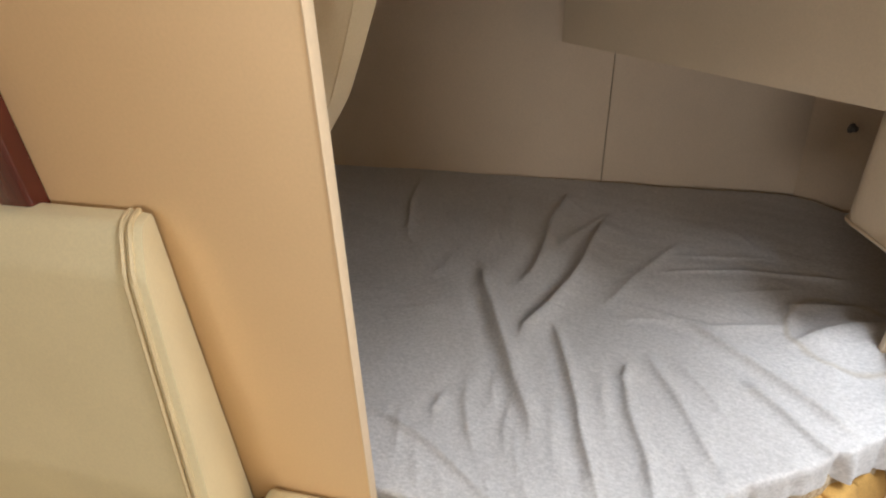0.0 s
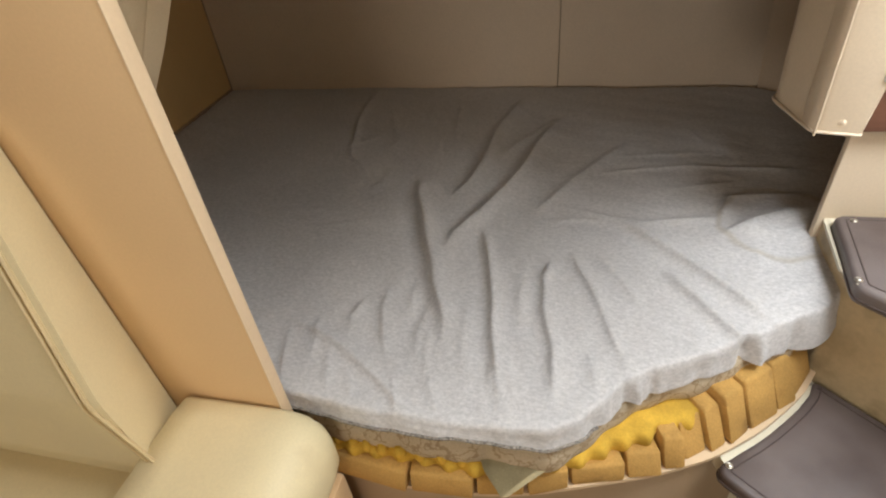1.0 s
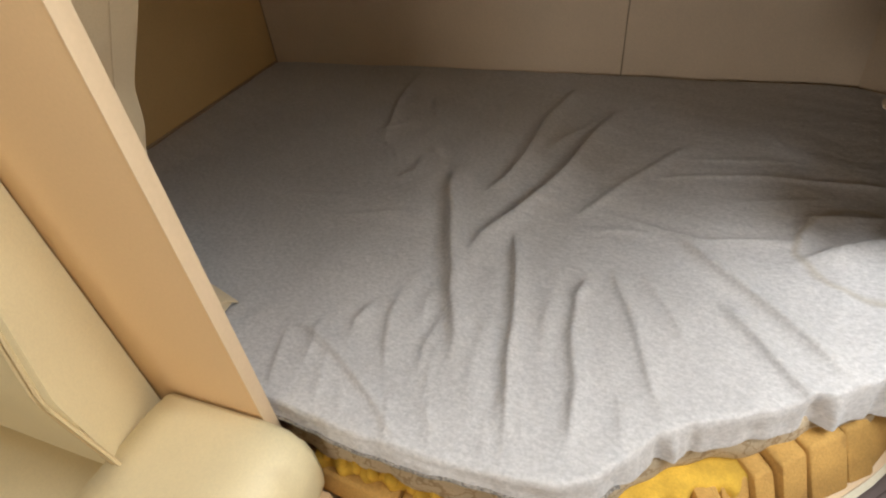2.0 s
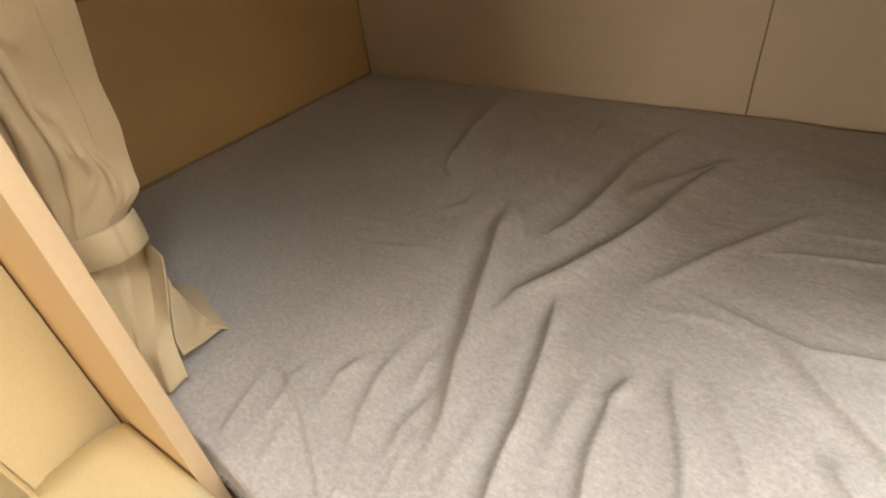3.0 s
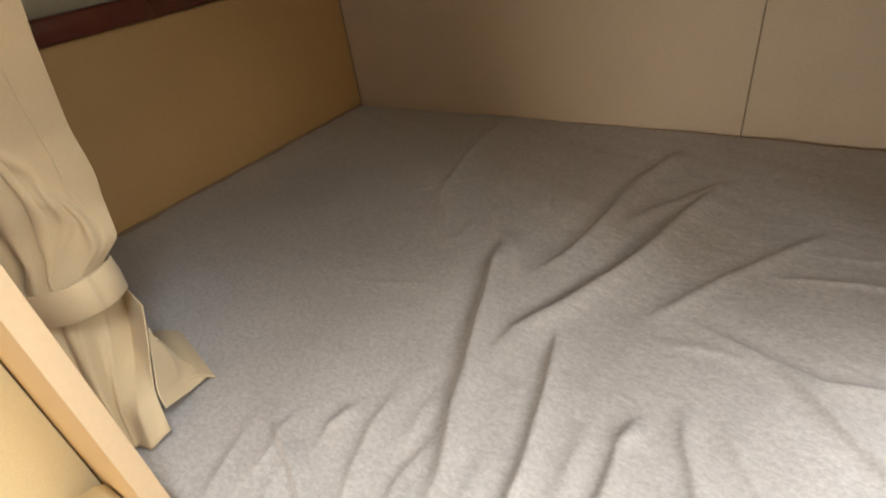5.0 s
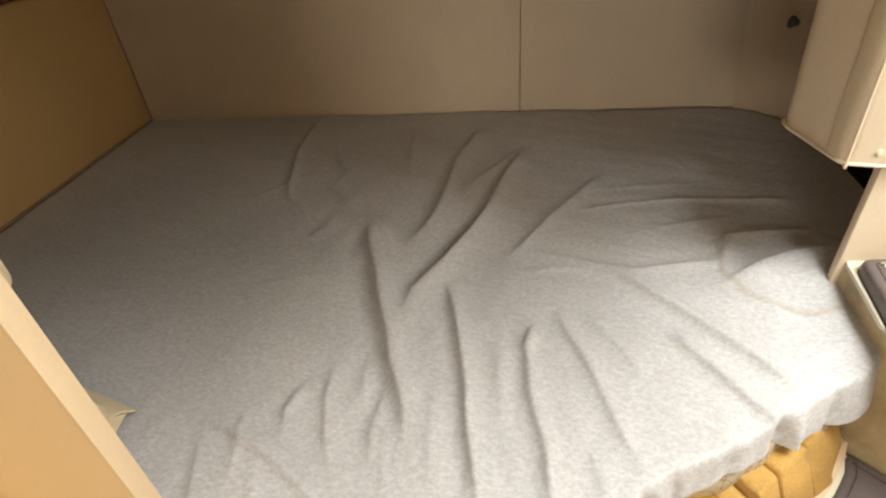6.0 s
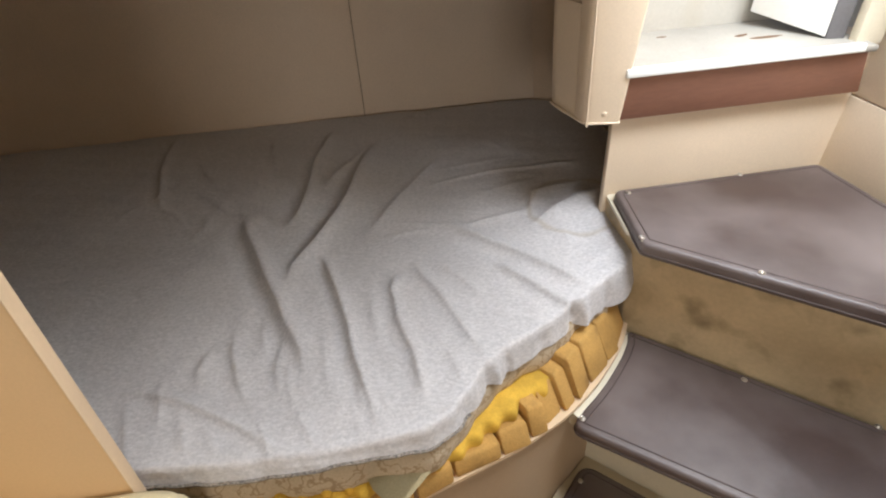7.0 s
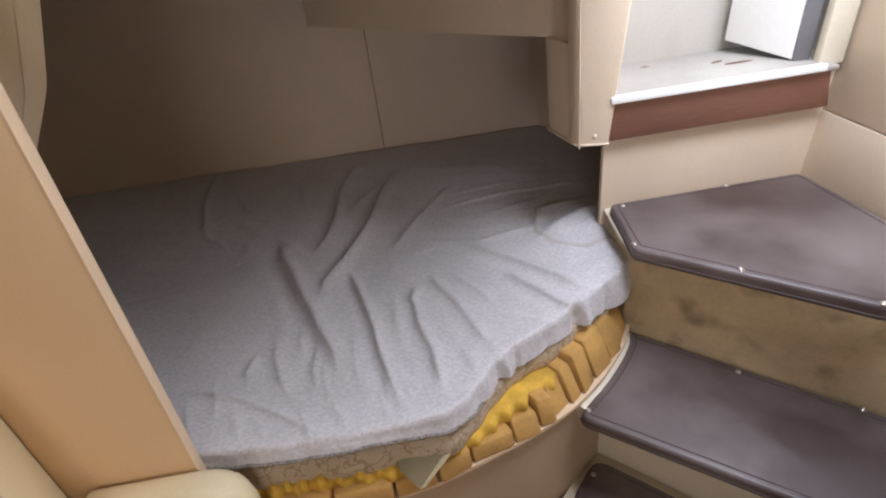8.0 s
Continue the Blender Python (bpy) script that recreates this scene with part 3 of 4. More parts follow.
def relief(X, Y):
    """The folds of the sheet. Each: height, steep width, gentle width, then its line; the steep side lies on the line's right."""
    h = np.zeros(X.shape)
    # the cloth wanders a little, so that no fold runs ruler-straight
    wx = X + 0.0030 * np.sin(17 * Y + 5 * X) + 0.0010 * np.sin(43 * Y - 13 * X + 1)
    wy = Y + 0.0030 * np.sin(15 * X + 2) + 0.0010 * np.sin(41 * X + 9 * Y)
    main = [
        # the trunk of the branching fold and its flat lit triangle
        (0.019, 0.010, 0.034, (0.262, 1.225), (0.296, 1.130), (0.325, 1.045), (0.358, 0.940), (0.392, 0.850), (0.424, 0.780), (0.446, 0.700)),
        (0.006, 0.010, 0.020, (0.250, 1.235), (0.312, 1.178), (0.352, 1.112)),
        # its two arms
        (0.016, 0.010, 0.034, (0.456, 1.660), (0.420, 1.465), (0.405, 1.305), (0.385, 1.198), (0.352, 1.112)),
        (0.007, 0.010, 0.026, (0.575, 1.535), (0.475, 1.385), (0.440, 1.310)),
        (0.018, 0.010, 0.038, (0.572, 1.520), (0.535, 1.400), (0.500, 1.270), (0.472, 1.175), (0.437, 1.090), (0.394, 1.015), (0.378, 0.920)),
        # long folds that fan out towards the near edge
        (0.0115, 0.006, 0.018, (0.448, 1.050), (0.466, 0.960), (0.480, 0.900), (0.502, 0.785), (0.528, 0.675), (0.545, 0.600)),
        (0.0095, 0.007, 0.020, (0.590, 0.955), (0.575, 0.890), (0.578, 0.820), (0.600, 0.744), (0.612, 0.640)),
        (0.0065, 0.007, 0.018, (0.622, 0.975), (0.640, 0.920), (0.662, 0.855), (0.690, 0.760), (0.718, 0.695)),
        (0.0130, 0.008, 0.024, (0.700, 1.085), (0.740, 1.047), (0.811, 0.976), (0.857, 0.922), (0.902, 0.865), (0.945, 0.815)),
        (0.0105, 0.007, 0.020, (0.775, 0.940), (0.823, 0.872), (0.850, 0.825), (0.880, 0.785), (0.900, 0.752)),
        (0.0075, 0.009, 0.020, (0.735, 1.400), (0.628, 1.245), (0.573, 1.150), (0.532, 1.082)),
        (0.0055, 0.006, 0.016, (0.900, 1.112), (0.745, 1.073), (0.640, 1.102), (0.590, 1.120)),
        # ridge of the dry corner beside the steps
        (0.015, 0.009, 0.045, (1.140, 1.150), (1.060, 1.122), (0.985, 1.106), (0.930, 1.080), (0.870, 1.045)),
        (0.006, 0.006, 0.018, (1.120, 1.200), (1.000, 1.185), (0.915, 1.175), (0.890, 1.120), (0.905, 1.050)),
        (0.0055, 0.005, 0.010, (1.085, 1.292), (0.860, 1.297), (0.710, 1.268), (0.650, 1.250)),
        (0.008, 0.007, 0.018, (-0.006, 1.745), (0.012, 1.520), (0.030, 1.420), (0.046, 1.320)),
    ]
    minor = [
        (0.0065, 0.006, 0.012, (0.118, 1.445), (0.062, 1.385), (-0.045, 1.280)),
        (0.0050, 0.007, 0.016, (0.025, 1.430), (0.060, 1.310), (0.135, 1.235)),
        (0.0055, 0.008, 0.018, (0.095, 1.590), (0.130, 1.470), (0.195, 1.345)),
        (0.0050, 0.009, 0.020, (0.120, 1.375), (0.205, 1.275), (0.270, 1.200)),
        (0.0060, 0.008, 0.020, (0.280, 1.670), (0.300, 1.520), (0.326, 1.360)),
        (0.0040, 0.008, 0.018, (0.205, 1.660), (0.222, 1.480)),
        (0.0040, 0.008, 0.018, (0.180, 1.255), (0.188, 1.190), (0.140, 1.140)),
        (0.0055, 0.006, 0.013, (0.118, 1.082), (-0.025, 1.068), (-0.155, 1.055)),
        (0.0035, 0.006, 0.013, (0.240, 1.050), (0.155, 1.027), (0.050, 1.000)),
        (0.0035, 0.008, 0.014, (-0.06, 0.985), (-0.20, 0.960)),
        (0.0070, 0.007, 0.018, (0.280, 0.815), (0.268, 0.765), (0.276, 0.728)),
        (0.0075, 0.007, 0.018, (0.308, 0.860), (0.317, 0.785), (0.335, 0.735), (0.368, 0.670)),
        (0.0060, 0.007, 0.018, (0.390, 0.830), (0.388, 0.755), (0.407, 0.675)),
        (0.0045, 0.007, 0.016, (0.350, 0.890), (0.356, 0.830), (0.370, 0.770)),
        (0.0105, 0.006, 0.018, (0.120, 0.755), (0.200, 0.731), (0.280, 0.693), (0.346, 0.652), (0.405, 0.604), (0.445, 0.570)),
        (0.0035, 0.008, 0.018, (0.452, 0.860), (0.462, 0.760), (0.480, 0.640)),
        (0.0040, 0.008, 0.018, (0.540, 0.940), (0.535, 0.840), (0.555, 0.740)),
        (0.0045, 0.007, 0.016, (0.655, 0.990), (0.705, 0.905), (0.745, 0.810)),
        (0.0035, 0.006, 0.014, (0.565, 1.058), (0.640, 1.075), (0.715, 1.060)),
        (0.0030, 0.007, 0.016, (0.960, 1.240), (0.850, 1.215), (0.760, 1.190)),
        (0.0035, 0.007, 0.014, (0.700, 1.330), (0.800, 1.350), (0.930, 1.360)),
        (0.0040, 0.006, 0.014, (0.960, 1.010), (1.000, 0.960), (1.015, 0.905)),
    ]
    for height, steep, wide, *points in main:
        h += 0.84 * fold(wx, wy, height, 1.25 * steep, wide, *points)
    for height, steep, wide, *points in minor:
        h += 0.66 * fold(wx, wy, height, 1.10 * steep, wide, *points, lead=0.35, fade=0.45)
    # small gathers that run in from the near edge
    rnd = random.Random(11)
    for k in range(13):
        x0 = rnd.uniform(0.20, 1.0)
        y0 = float(SHEET(x0)) + rnd.uniform(0.0, 0.06)
        long, turn = rnd.uniform(0.04, 0.11), rnd.uniform(-0.5, -0.1)
        h += fold(wx, wy, rnd.uniform(0.0008, 0.0024), 0.006, 0.013, (x0 + turn * long, y0 + long), (x0, y0))
    # short crumples all over
    for k in range(70):
        x0, y0, a = rnd.uniform(-0.50, 1.05), rnd.uniform(0.65, 1.72), rnd.gauss(1.9, 0.7)
        long = rnd.uniform(0.04, 0.13)
        near = min(1.0, max(0.35, (x0 + 0.5) / 0.7))
        h += fold(wx, wy, near * rnd.uniform(0.0006, 0.0019), 0.007, 0.014, (x0, y0), (x0 + long * math.cos(a), y0 + long * math.sin(a)), lead=0.45, fade=0.5)
    h += 0.016 * np.exp(-(((X - 1.05) / 0.10) ** 2 + ((Y - 1.08) / 0.09) ** 2))
    h += 0.008 * np.exp(-(((X - 1.00) / 0.07) ** 2 + ((Y - 0.92) / 0.07) ** 2))
    h += 0.0022 * np.sin(9 * X + 3 * Y + 0.7) * np.sin(7 * Y - 4 * X) + 0.0012 * np.sin(27 * X + 11 * Y) * np.sin(23 * Y - 8 * X + 1)
    h += 0.0006 * np.sin(71 * X + 33 * Y) * np.sin(64 * Y - 39 * X + 2)
    return h


def back_y(x):
    return 1.762 + 0.012 * np.sin((x + 0.55) / 1.1 * math.pi) - 0.09 * np.clip((x - 1.05) / 0.12, 0, 1) ** 2


cols, rows, hem_rows = 640, 440, 26
gx = np.linspace(X_LEFT + 0.003, 1.20, cols)
front, back = SHEET(gx), back_y(gx)
v = np.linspace(0, 1, rows)[:, None]
Xg = np.repeat(gx[None, :], rows, 0)
EDGE = 0.010
Yg = back[None, :] + (front + EDGE - back)[None, :] * v
Zg = Z_BED + relief(Xg, Yg)
# the far edges are tucked down, the near edge rolls over the mattress
Zg -= 0.010 * np.exp(-((back[None, :] - Yg) / 0.012) ** 2) + 0.018 * np.exp(-((Xg - X_LEFT) / 0.012) ** 2)
# outward direction of the near edge
tx, ty = np.gradient(gx), np.gradient(front)
ln = np.hypot(tx, ty)
nx, ny = ty / ln, -tx / ln
arc = np.cumsum(ln)
pucker = 0.0012 * np.sin(arc * 58) + 0.0007 * np.sin(arc * 131 + 1) + 0.0028 * np.sin(arc * 19 + 2)
# sharp vertical tucks where the elastic draws the side together
for c, width, depth in ((0.700, 0.008, 0.012), (0.716, 0.006, -0.007), (0.740, 0.008, 0.010), (0.880, 0.010, 0.016), (0.900, 0.008, -0.010), (0.655, 0.010, 0.008), (0.810, 0.010, 0.005), (0.955, 0.008, 0.008), (1.020, 0.009, 0.007)):
    pucker -= 0.75 * depth * np.exp(-((gx - c) / width) ** 2)
drop = 0.020 + 0.028 * np.clip((gx - 0.62) / 0.10, 0, 1) + 0.003 * np.sin(arc * 17) + 0.002 * np.sin(arc * 47) + 0.014 * np.exp(-((gx - 0.985) / 0.07) ** 2)
drop += 0.012 * np.exp(-((gx - 0.605) / 0.030) ** 2)
spread_out = 0.008 + 0.010 * np.clip((gx - 0.95) / 0.08, 0, 1)
hem = []
for k in range(1, hem_rows + 1):
    q = k / hem_rows
    a = min(1.0, q / 0.35) * math.pi / 2
    out = 0.008 * math.sin(a) + spread_out * q + pucker * min(1, q * 1.6)
    down = 0.006 * (1 - math.cos(a)) + max(0.0, q - 0.16) / 0.84 * drop
    hem.append(np.stack([gx + nx * out, front + EDGE + ny * out, Zg[-1] - down], -1))
points = np.concatenate([np.stack([Xg, Yg, Zg], -1), np.array(hem)], 0)
sheet = grid_mesh("fitted_sheet", points, M_SHEET)
tagged(sheet, "wrinkled heather-grey jersey sheet with a dried water mark", "bed sheet")
keep = (gx > 0.17) & (gx < 0.66)
reach_out = 0.0085 + spread_out + pucker
line = np.stack([gx + nx * reach_out, front + EDGE + ny * reach_out, Zg[-1] - 0.006 - drop - 0.002], -1)[keep]
hem_seam = finish("hem_seam", tube([tuple(p) for p in line[::2]], 0.0032, sides=6), M_HEM)
hem_seam.parent = sheet
hem_seam["label"] = "grey overlocked hem stitching"


def layer(front_line, inset, x0, x1, z0, z1, count, wave=None, depth=0.16):
    """The visible front of a soft layer: top, bulging front, bottom, following a front line."""
    x = np.linspace(x0, x1, count)
    y = front_line(x) + inset
    gxx, gyy = np.gradient(x), np.gradient(y)
    g = np.hypot(gxx, gyy)
    ox, oy = gyy / g, -gxx / g
    s = np.cumsum(g)
    out = []
    for q in np.linspace(0, 1, 18):
        a = (q - 0.15) / 0.7 * math.pi
        if q < 0.15:
            off, z = -depth * (1 - q / 0.15), np.full(count, z1)
        elif q > 0.85:
            off, z = -depth * (q - 0.85) / 0.15, np.full(count, z0)
        else:
            off, z = 0.012 * math.sin(a), np.full(count, (z0 + z1) / 2 + (z1 - z0) / 2 * math.cos(a))
        w = wave(s, q) if wave is not None else 0
        out.append(np.stack([x + ox * (off + w), y + oy * (off + w), z + (w * 0.6 if q < 0.5 else 0)], -1))
    return np.array(out)


tick = grid_mesh("thin_mattress", layer(SHEET, 0.0135, 0.10, 0.965, 0.550, 0.610, 240, lambda s, q: 0.003 * np.sin(s * 41) + 0.002 * np.sin(s * 97 + 3 * q)), M_TICK)
tagged(tick, "thin mattress in beige ticking printed with brown figures", "mattress")
egg = grid_mesh("foam_topper", layer(lambda x: 0.6 * LIP(x) + 0.4 * SHEET(x), 0.020, 0.262, 0.835, 0.522, 0.556, 420,
                lambda s, q: math.sin(q * math.pi) ** 2 * (0.0045 * np.sin(s * 165) + 0.0055 * np.sin(s * 83 + 2.5 * np.sin(s * 21)) * np.clip((s - 0.40) / 0.1, 0, 1)) + 0.004 * np.sin(s * 29 + 2 * q)), M_YELLOW)
tagged(egg, "yellow egg-crate foam topper sagging out under the mattress", "foam")
# the peaks of the egg-crate that stand up along its edge
peaks = random.Random(3)
px = 0.280
while px < 0.50:
    bm = bmesh.new()
    bmesh.ops.create_uvsphere(bm, u_segments=10, v_segments=8, radius=1)
    wide, tall = peaks.uniform(0.008, 0.011), peaks.uniform(0.012, 0.017)
    for w in bm.verts:
        w.co = Vector((w.co.x * wide, w.co.y * 0.011, w.co.z * tall))
    peak = part("foam_peak", bm, M_YELLOW, egg, smooth=180)
    peak.location = (px, float(0.6 * LIP(px) + 0.4 * SHEET(px)) + 0.016, 0.556)
    px += peaks.uniform(0.022, 0.036)

# old foam pad on the base, cut into blocks along the curve
pad = empty("foam_pad")
tagged(pad, "old tan foam pad slit into blocks along its curved edge", "foam")
rng = random.Random(5)
x = 0.268
while x < 1.035:
    width = rng.uniform(0.10, 0.15) if x < 0.42 else rng.uniform(0.055, 0.095) if x < 0.72 else rng.uniform(0.030, 0.055)
    x2 = min(x + width, 1.04)
    a, b = Vector((x, float(LIP(x)))), Vector((x2, float(LIP(x2))))
    t = (b - a).normalized()
    o = Vector((t.y, -t.x))
    gap = rng.uniform(0.0018, 0.0042)
    a, b = a + t * gap, b - t * gap
    jut = rng.uniform(-0.002, 0.010) if x < 0.74 else rng.uniform(-0.006, 0.001)
    p = [a + o * jut, b + o * (jut + rng.uniform(-0.007, 0.007)), b - o * 0.12, a - o * 0.12]
    mid = round_poly([tuple(q) for q in p], 0.004, 2)
    tall = Z_LIP + rng.uniform(0.034, 0.044) + 0.020 * min(1, max(0, (x - 0.72) / 0.08)) + 0.026 * min(1, max(0, (x - 0.84) / 0.06))
    jutting = o * (-0.034 if x > 0.80 else -0.018 if x > 0.72 else -0.007)
    part("foam_block", prism(mid, Z_LIP + 0.0015, tall, 0.005, 2, lean=(jutting.x, jutting.y + rng.uniform(0.0, 0.004))), M_FOAM, pad)
    x = x2

# pale cloth corner hanging out between the foam layers
flap = bmesh.new()
f = [flap.verts.new(p) for p in ((0.505, 0.604, 0.578), (0.548, 0.592, 0.580), (0.612, 0.610, 0.580), (0.604, 0.594, 0.568), (0.552, 0.564, 0.534), (0.543, 0.562, 0.534), (0.516, 0.584, 0.560))]
flap.faces.new((f[0], f[1], f[5], f[6]))
flap.faces.new((f[1], f[2], f[3], f[4], f[5]))
bmesh.ops.solidify(flap, geom=flap.faces[:], thickness=0.004)
tagged(finish("cloth_flap", flap, M_CLOTH), "pale cloth corner hanging out between the foam layers", "cloth")

# ---- settee beside the partition panel ----
settee = empty("settee")
tagged(settee, "cream vinyl settee with piped backrest against the panel", "settee")


def cushion(x0, x1, y0, y1, z0, z1, radius, crown):
    """A soft block: a rounded box whose upper face swells."""
    bm = slab(x0, x1, y0, y1, z0, z1, 0)
    bmesh.ops.subdivide_edges(bm, edges=bm.edges[:], cuts=26, use_grid_fill=True)
    cx, cy, cz = (x0 + x1) / 2, (y0 + y1) / 2, (z0 + z1) / 2
    hx, hy, hz = (x1 - x0) / 2, (y1 - y0) / 2, (z1 - z0) / 2
    for w in bm.verts:
        p = w.co - Vector((cx, cy, cz))
        # crowd the rows towards the rims, so that they round off smoothly
        p = Vector([h * math.copysign(1 - (1 - min(1, abs(t) / h)) ** 1.6, t) for t, h in zip(p, (hx, hy, hz))])
        q = Vector((max(-hx + radius, min(hx - radius, p.x)), max(-hy + radius, min(hy - radius, p.y)), max(-hz + radius, min(hz - radius, p.z))))
        d = p - q
        if d.length > 1e-6:
            p = q + d.normalized() * radius
        if p.z > 0:
            p.z += crown * (1 - (p.x / hx) ** 2) * (1 - (p.y / hy) ** 4)
        w.co = p + Vector((cx, cy, cz))
    return bm


bm = cushion(-0.75, 0.303, -0.45, 0.615, 0.50, 0.672, 0.074, 0.0)
for w in bm.verts:
    if w.co.z > 0.51:
        q = min(1, max(0, (0.075 - w.co.x) / 0.085))
        w.co.z -= 0.150 * q * q * (3 - 2 * q) * (w.co.z - 0.50) / 0.172
    w.co.y = min(w.co.y, 0.575)
part("seat_cushion", bm, M_CUSHION, settee, "cream vinyl seat cushion with a rounded end", 180)
part("base", slab(-1.09, 0.29, -0.45, 0.574, 0.0, 0.505, 0.006), M_LAMINATE, settee, "tan laminate base")
bm = bmesh.new()
prof = round_poly([(0.575, 0.470), (0.575, 1.112), (0.538, 1.112), (0.508, 1.070), (0.458, 0.800), (0.466, 0.640), (0.520, 0.480)], [0.004, 0.012, 0.025, 0.04, 0.12, 0.10, 0.03], 12)
steps = [(-0.75, 0.0), (0.056, 0.0), (0.070, 0.002), (0.079, 0.007), (0.084, 0.014)]
loops = []
for xx, shrink in steps:
    loops.append([bm.verts.new((xx - (0.052 * (y - 0.460) / 0.115 if xx > 0 else 0), 0.575 - (0.575 - y) * (1 - shrink * 2.5), z - (z - 0.84) * shrink * 0.5)) for y, z in prof])
for a, b in zip(loops, loops[1:]):
    for k in range(len(prof)):
        bm.faces.new((a[k], a[(k + 1) % len(prof)], b[(k + 1) % len(prof)], b[k]))
bm.faces.new(loops[0][::-1])
bm.faces.new(loops[-1])
rest = part("backrest", bm, M_CUSHION, settee, "cream vinyl backrest")
for off in (0.0, 0.009):
    line = []
    for y, z in prof:
        if y < 0.57 and z > 0.615:
            # near the foot the piping swings round under the end cushion
            swing = 0.055 * max(0.0, (0.72 - z) / 0.09) ** 2
            line.append((0.063 + off + swing - 0.052 * (y - 0.460) / 0.115, y - 0.001 + off * 0.1, z + (0.001 if z > 1.05 else 0)))
    part("piping", tube(line, 0.0030, sides=6), M_PIPING, rest, "double stitched piping")

# ---- curtain, drawn aside and tied ----
curtain = empty("curtain")
tagged(curtain, "beige cotton curtain gathered by a tie band", "curtain")
nz, ns = 130, 220
Z_TIE = 0.852
zz = np.linspace(1.355, 0.847, 130)[:, None]
ss = np.linspace(0, 1, ns)[None, :]
# the free edge (s = 1), the turned-back front of the cloth (0.72) and the pleats behind the panel
up = np.clip((zz - Z_TIE) / 0.35, 0, 1)
dn = np.clip((Z_TIE - zz) / (Z_TIE - 0.70), 0, 1)
hgt = [0.70, 0.76, 0.852, 0.880, 0.905, 0.94, 1.04, 1.13, 1.20, 1.30, 1.80]
ex = np.interp(zz, hgt, [0.165, 0.125, 0.034, 0.024, 0.042, 0.044, 0.090, 0.165, 0.214, 0.262, 0.29])
ey = np.interp(zz, hgt, [0.648, 0.672, 0.692, 0.704, 0.732, 0.742, 0.726, 0.704, 0.696, 0.686, 0.66])
fx = np.interp(zz, hgt, [0.12, 0.06, -0.030, -0.042, -0.045, -0.030, 0.020, 0.070, 0.100, 0.12, 0.14])
fy = np.interp(zz, hgt, [0.606, 0.606, 0.612, 0.612, 0.612, 0.612, 0.612, 0.612, 0.612, 0.612, 0.612])
lx = np.interp(zz, hgt, [-0.10, -0.10, -0.105, -0.11, -0.125, -0.15, -0.22, -0.30, -0.34, -0.36, -0.38])
ease_ = np.hanning(9) / np.hanning(9).sum()
ex, ey, fx, lx = (np.convolve(np.pad(k[:, 0], 4, mode="edge"), ease_, mode="valid")[:, None] for k in (ex, ey, fx, lx))
CUT = 0.40
a = np.clip((ss - CUT) / (1 - CUT), 0, 1)
b = np.clip(ss / CUT, 0, 1)
bend = np.sin(a * math.pi)
size = np.hypot(ex - fx, ey - fy)
px, py = (ey - fy) / size, -(ex - fx) / size
tight = np.exp(-((zz - Z_TIE) / 0.03) ** 2)
# three thick folds beside the panel, a broad flat face, then the turned-back side hem
win = np.clip((0.56 - a) / 0.10, 0, 1) * np.clip(a / 0.05, 0, 1)
ridge = np.abs(np.sin(math.pi * 3.0 * a / 0.56 + 6.0 * np.clip(zz - Z_TIE, 0, 0.4) + 0.5 * np.sin(9 * zz) + 0.3))
wave = 2.0 * ridge ** 0.75 - 1.0
turned = np.clip((a - 0.84) / 0.16, 0, 1)
CS, CZ = 0.30 * a + 0 * zz, zz + 0 * a
creases = np.zeros(CS.shape)
for h_, w_, *line_ in ((0.008, 0.008, (0.255, 0.885), (0.235, 0.930), (0.225, 1.00)), (0.003, 0.007, (0.275, 0.890), (0.262, 0.925)),
                       (0.006, 0.009, (0.175, 0.890), (0.200, 0.945), (0.205, 1.02)), (0.004, 0.010, (0.150, 1.05), (0.215, 1.01)), (0.004, 0.010, (0.14, 1.12), (0.20, 1.10), (0.25, 1.12)),
                       (0.003, 0.010, (0.19, 1.20), (0.23, 1.16)), (0.003, 0.008, (0.16, 0.98), (0.23, 0.965))):
    creases += fold(CS, CZ, h_, w_, 1.6 * w_, *line_, lead=0.35, fade=0.4)
pl = 0.010 * bend + win * (0.0150 - 0.006 * tight) * wave + creases - 0.009 * turned
front_x = fx + (ex - fx) * a + px * pl
front_y = fy + (ey - fy) * a + py * pl
amp = 0.016 + 0.010 * up - 0.006 * np.exp(-((zz - Z_TIE) / 0.02) ** 2) + 0.012 * dn
ph = 2 * math.pi * 4.5 * (1 - b) ** 0.9
pleat_x = fx + (lx - fx) * (1 - b) - 0.022 * np.sin(ph * 1.0 + 0.4) * (0.4 + up)
pleat_y = fy + 0.022 + amp * (1 - np.cos(ph)) - 0.022 * b
X3 = np.where(ss >= CUT, front_x, pleat_x)
Y3 = np.where(ss >= CUT, front_y, pleat_y)
wr = 0.0035 * np.sin(46 * zz + 18 * ss) * np.exp(-((zz - 0.93) / 0.08) ** 2) + 0.0022 * np.sin(14 * zz + 9 * ss + 1)
Y3 = np.maximum(Y3 + wr + 0.010 * dn * np.sin(22 * ss), PANEL_Y + 0.026)
X3 = X3 + wr + 0.006 * dn * np.cos(25 * ss)
Z3 = zz + dn * 0.03 * np.sin(9 * ss) + 0 * X3
cloth = grid_mesh("cloth", np.stack([X3, Y3, Z3], -1), M_CURTAIN)
cloth.parent = curtain
sol = cloth.modifiers.new("thickness", "SOLIDIFY")
sol.thickness = 0.0018
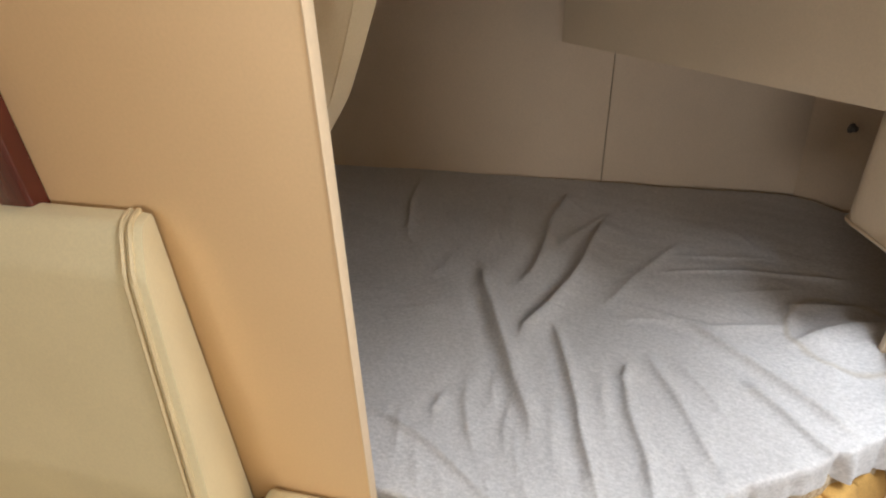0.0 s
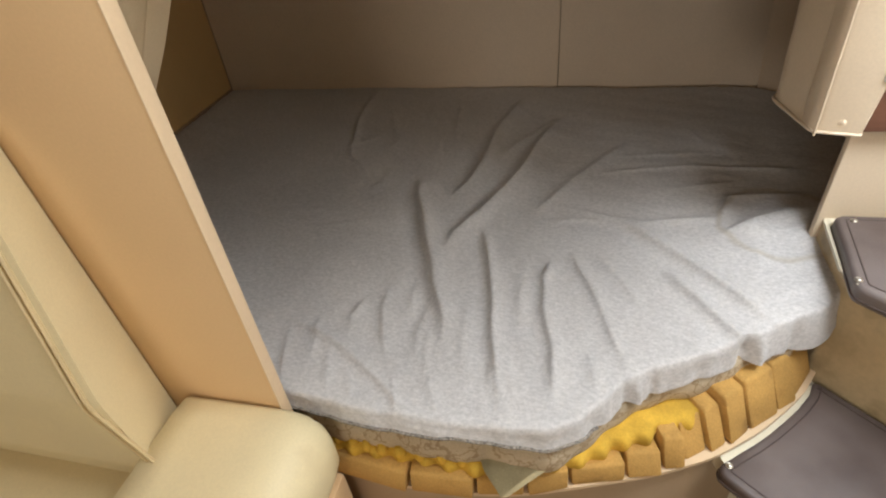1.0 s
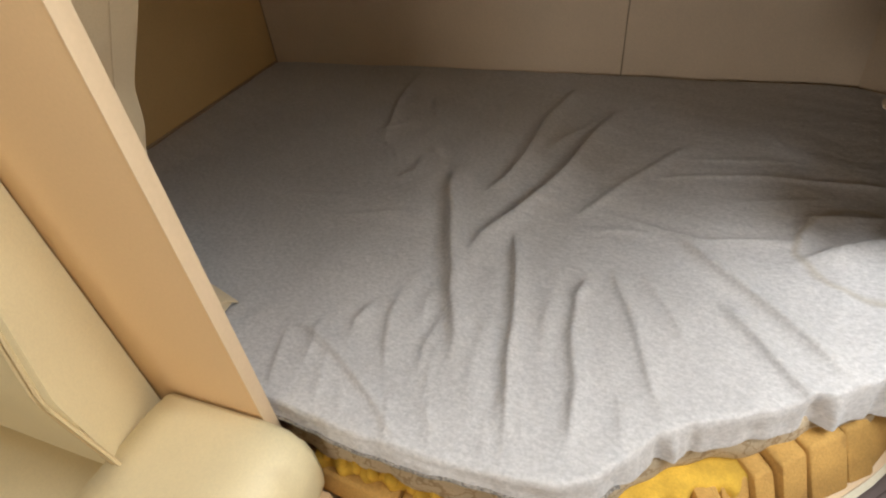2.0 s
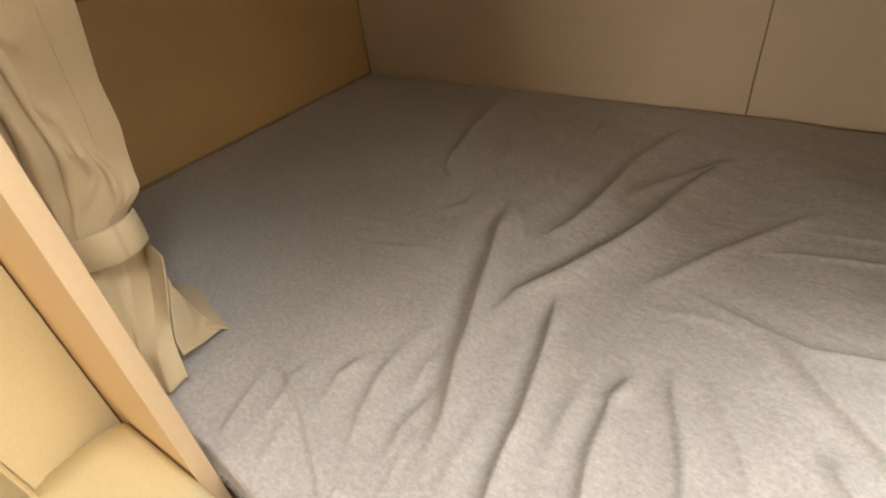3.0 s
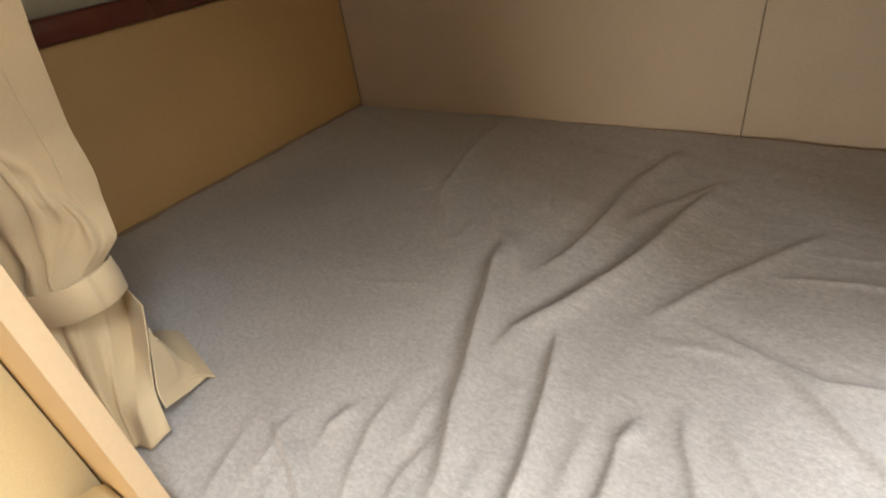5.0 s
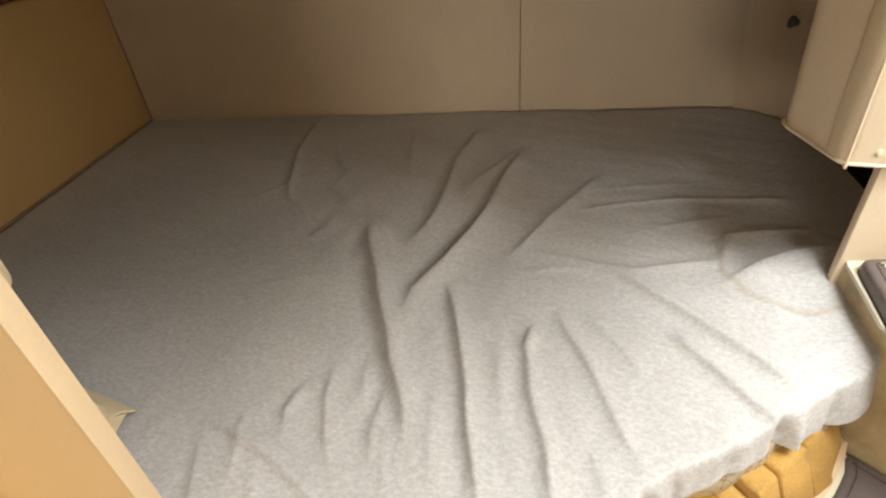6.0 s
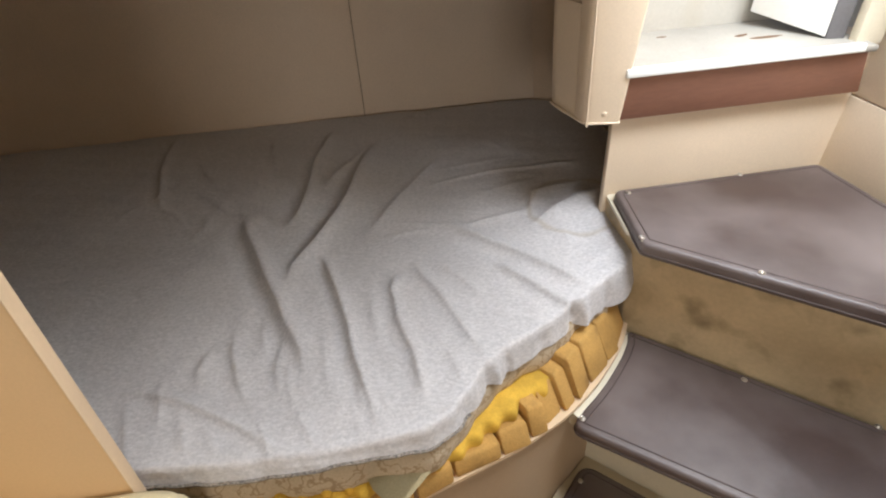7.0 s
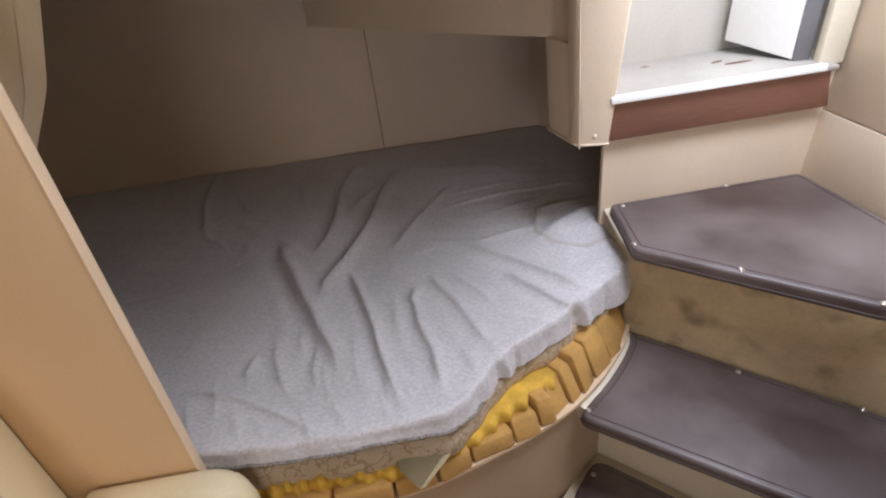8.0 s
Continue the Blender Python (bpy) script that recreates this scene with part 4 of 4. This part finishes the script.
# stitched side hem
k = int(ns * (CUT + (1 - CUT) * 0.84))
hemline = part("side_hem", tube([(float(X3[i, k]) + 0.0012, float(Y3[i, k]) - 0.0012, float(Z3[i, k])) for i in range(0, 124, 2)], 0.0012, sides=5), M_CURTAIN, curtain)
# tie band
band = []
for k in range(61):
    q = 2 * math.pi * k / 60
    band.append((-0.028 + 0.084 * math.cos(q) + 0.006 * math.sin(q), 0.670 + 0.052 * math.sin(q) + 0.010 * math.cos(q), q))
rows_ = []
for h, o in ((-0.023, 0.0), (-0.021, 0.002), (0.0, 0.0032), (0.021, 0.002), (0.023, 0.0)):
    rows_.append([(x + o * math.cos(q), max(PANEL_Y + 0.023, y + o * math.sin(q)), Z_TIE + h + 0.014 * math.cos(q) + 0.002 * math.sin(3 * q)) for x, y, q in band])
tie = grid_mesh("tie_band", np.array(rows_), M_CURTAIN)
tie.parent = curtain
tie["label"] = "beige tie band"
sol = tie.modifiers.new("thickness", "SOLIDIFY")
sol.thickness = 0.003
# gathered tail below the band, and the hem corner that lies out on the sheet
def cloth_patch(name, corners, sag, ripple, waves):
    s1, s2 = np.meshgrid(np.linspace(0, 1, 40), np.linspace(0, 1, 40))
    A, B, C, D = (np.array(p) for p in corners)
    q = A * ((1 - s1) * (1 - s2))[..., None] + B * (s1 * (1 - s2))[..., None] + C * (s1 * s2)[..., None] + D * ((1 - s1) * s2)[..., None]
    n = np.cross(B - A, D - A)
    n = n / np.linalg.norm(n)
    w = ripple * np.sin(s1 * waves + 0.6 + 0.8 * np.sin(2 * s2)) * (0.5 + 0.5 * np.sin(s2 * math.pi * 0.8))
    q = q + w[..., None] * n
    q[..., 2] -= sag * np.sin(s2 * math.pi) * s1
    ob = grid_mesh(name, q, M_CURTAIN)
    ob.parent = curtain
    m = ob.modifiers.new("thickness", "SOLIDIFY")
    m.thickness = 0.002
    return ob


def loft(name, lines, n, ripple=None, label=""):
    """Cloth drawn smoothly through a few lines of places, one after the other."""
    t = np.linspace(0, 1, n)
    soft = np.hanning(9) / np.hanning(9).sum()

    def even(p, m):
        p = np.array(p, float)
        q = np.stack([np.interp(np.linspace(0, 1, m), np.linspace(0, 1, len(p)), p[:, k]) for k in range(3)], -1)
        inner = np.stack([np.convolve(np.pad(q[:, k], 4, mode="edge"), soft, mode="valid") for k in range(3)], -1)
        w = np.minimum(1, np.minimum(np.arange(m), np.arange(m)[::-1]) / 4)[:, None]
        return q * (1 - w) + inner * w

    rails = np.array([even(p, n) for p in lines])
    q = np.stack([even(rails[:, i], 2 * n) for i in range(n)], 0)
    if ripple is not None:
        q = q + ripple(np.linspace(0, 1, 2 * n)[None, :], t[:, None])[..., None] * np.array((0.75, -0.6, 0.1))
    q[..., 1] = np.maximum(q[..., 1], PANEL_Y + 0.024)
    ob = grid_mesh(name, q, M_CURTAIN)
    ob.parent = curtain
    if label:
        ob["label"] = label
    ob.modifiers.new("thickness", "SOLIDIFY").thickness = 0.002
    return q


# gathered tail below the band
loft("tail", [((-0.110, 0.606, 0.842), (-0.05, 0.604, 0.76), (0.010, 0.603, 0.674)), ((-0.045, 0.616, 0.840), (0.00, 0.610, 0.76), (0.045, 0.606, 0.674)),
              ((-0.012, 0.655, 0.836), (0.035, 0.632, 0.76), (0.072, 0.616, 0.672)), ((-0.010, 0.694, 0.826), (0.004, 0.684, 0.792), (0.034, 0.656, 0.752), (0.064, 0.634, 0.724), (0.072, 0.624, 0.671))], 44,
     lambda u, t: np.clip((1 - u) * 6, 0, 1) * (0.0075 * np.sin(u * 19 + 1.5 * t) * np.sin(0.4 + 2.2 * t) + 0.002 * np.sin(u * 51 + 3 * t) * (1 - t)))
# the free edge: an elbow under the band, a hollow, and a stitched cuff at its foot
cuff = loft("tail_cuff", [((-0.010, 0.694, 0.826), (0.004, 0.684, 0.792), (0.034, 0.656, 0.752), (0.064, 0.634, 0.724), (0.072, 0.624, 0.671)),
              ((-0.012, 0.726, 0.828), (-0.022, 0.722, 0.792), (0.016, 0.690, 0.750), (0.082, 0.644, 0.722), (0.094, 0.632, 0.672)),
              ((0.050, 0.716, 0.818), (0.054, 0.704, 0.786), (0.062, 0.686, 0.748), (0.078, 0.668, 0.718), (0.104, 0.656, 0.682))], 44,
     lambda u, t: 0.003 * np.sin(u * math.pi * 2 + 5 * t) * t * np.sin(u * math.pi))
part("tail_hem", tube([tuple(p) for p in cuff[31, ::3] + np.array((0.0016, -0.0012, 0))], 0.0012, sides=5), M_CURTAIN, curtain, "stitched hem line")
loft("tail_edge", [((0.050, 0.708, 0.790), (0.058, 0.690, 0.750), (0.074, 0.671, 0.718), (0.084, 0.668, 0.698)),
              ((0.050, 0.708, 0.770), (0.042, 0.716, 0.722), (0.050, 0.706, 0.694), (0.066, 0.706, 0.680)),
              ((0.052, 0.707, 0.775), (0.032, 0.722, 0.728), (0.026, 0.732, 0.692), (0.054, 0.743, 0.671))], 30)
cloth_patch("hem_corner", ((-0.115, 0.738, 0.690), (-0.070, 0.778, 0.674), (0.062, 0.746, 0.671), (0.046, 0.702, 0.690)), -0.012, 0.005, 6)

# pale chips worn into the rim of the upper tread
for i, (x, y, s) in enumerate(((1.020, 0.852, 0.007), (1.098, 0.781, 0.006), (1.106, 0.776, 0.004), (1.026, 0.858, 0.004))):
    bm = bmesh.new()
    bmesh.ops.create_icosphere(bm, subdivisions=2, radius=1)
    for w in bm.verts:
        k = 1 + 0.35 * noise.noise(w.co * 2.3 + Vector((i * 3.1, 0, 0)))
        w.co = Vector((w.co.x * s * k, w.co.y * s * 0.55 * k, w.co.z * 0.0009))
    chip = part("worn_chip", bm, M_GEL, upper_tread, "pale worn chip")
    chip.location, chip.rotation_euler = (x, y, 0.7305), (0, 0, -0.75)
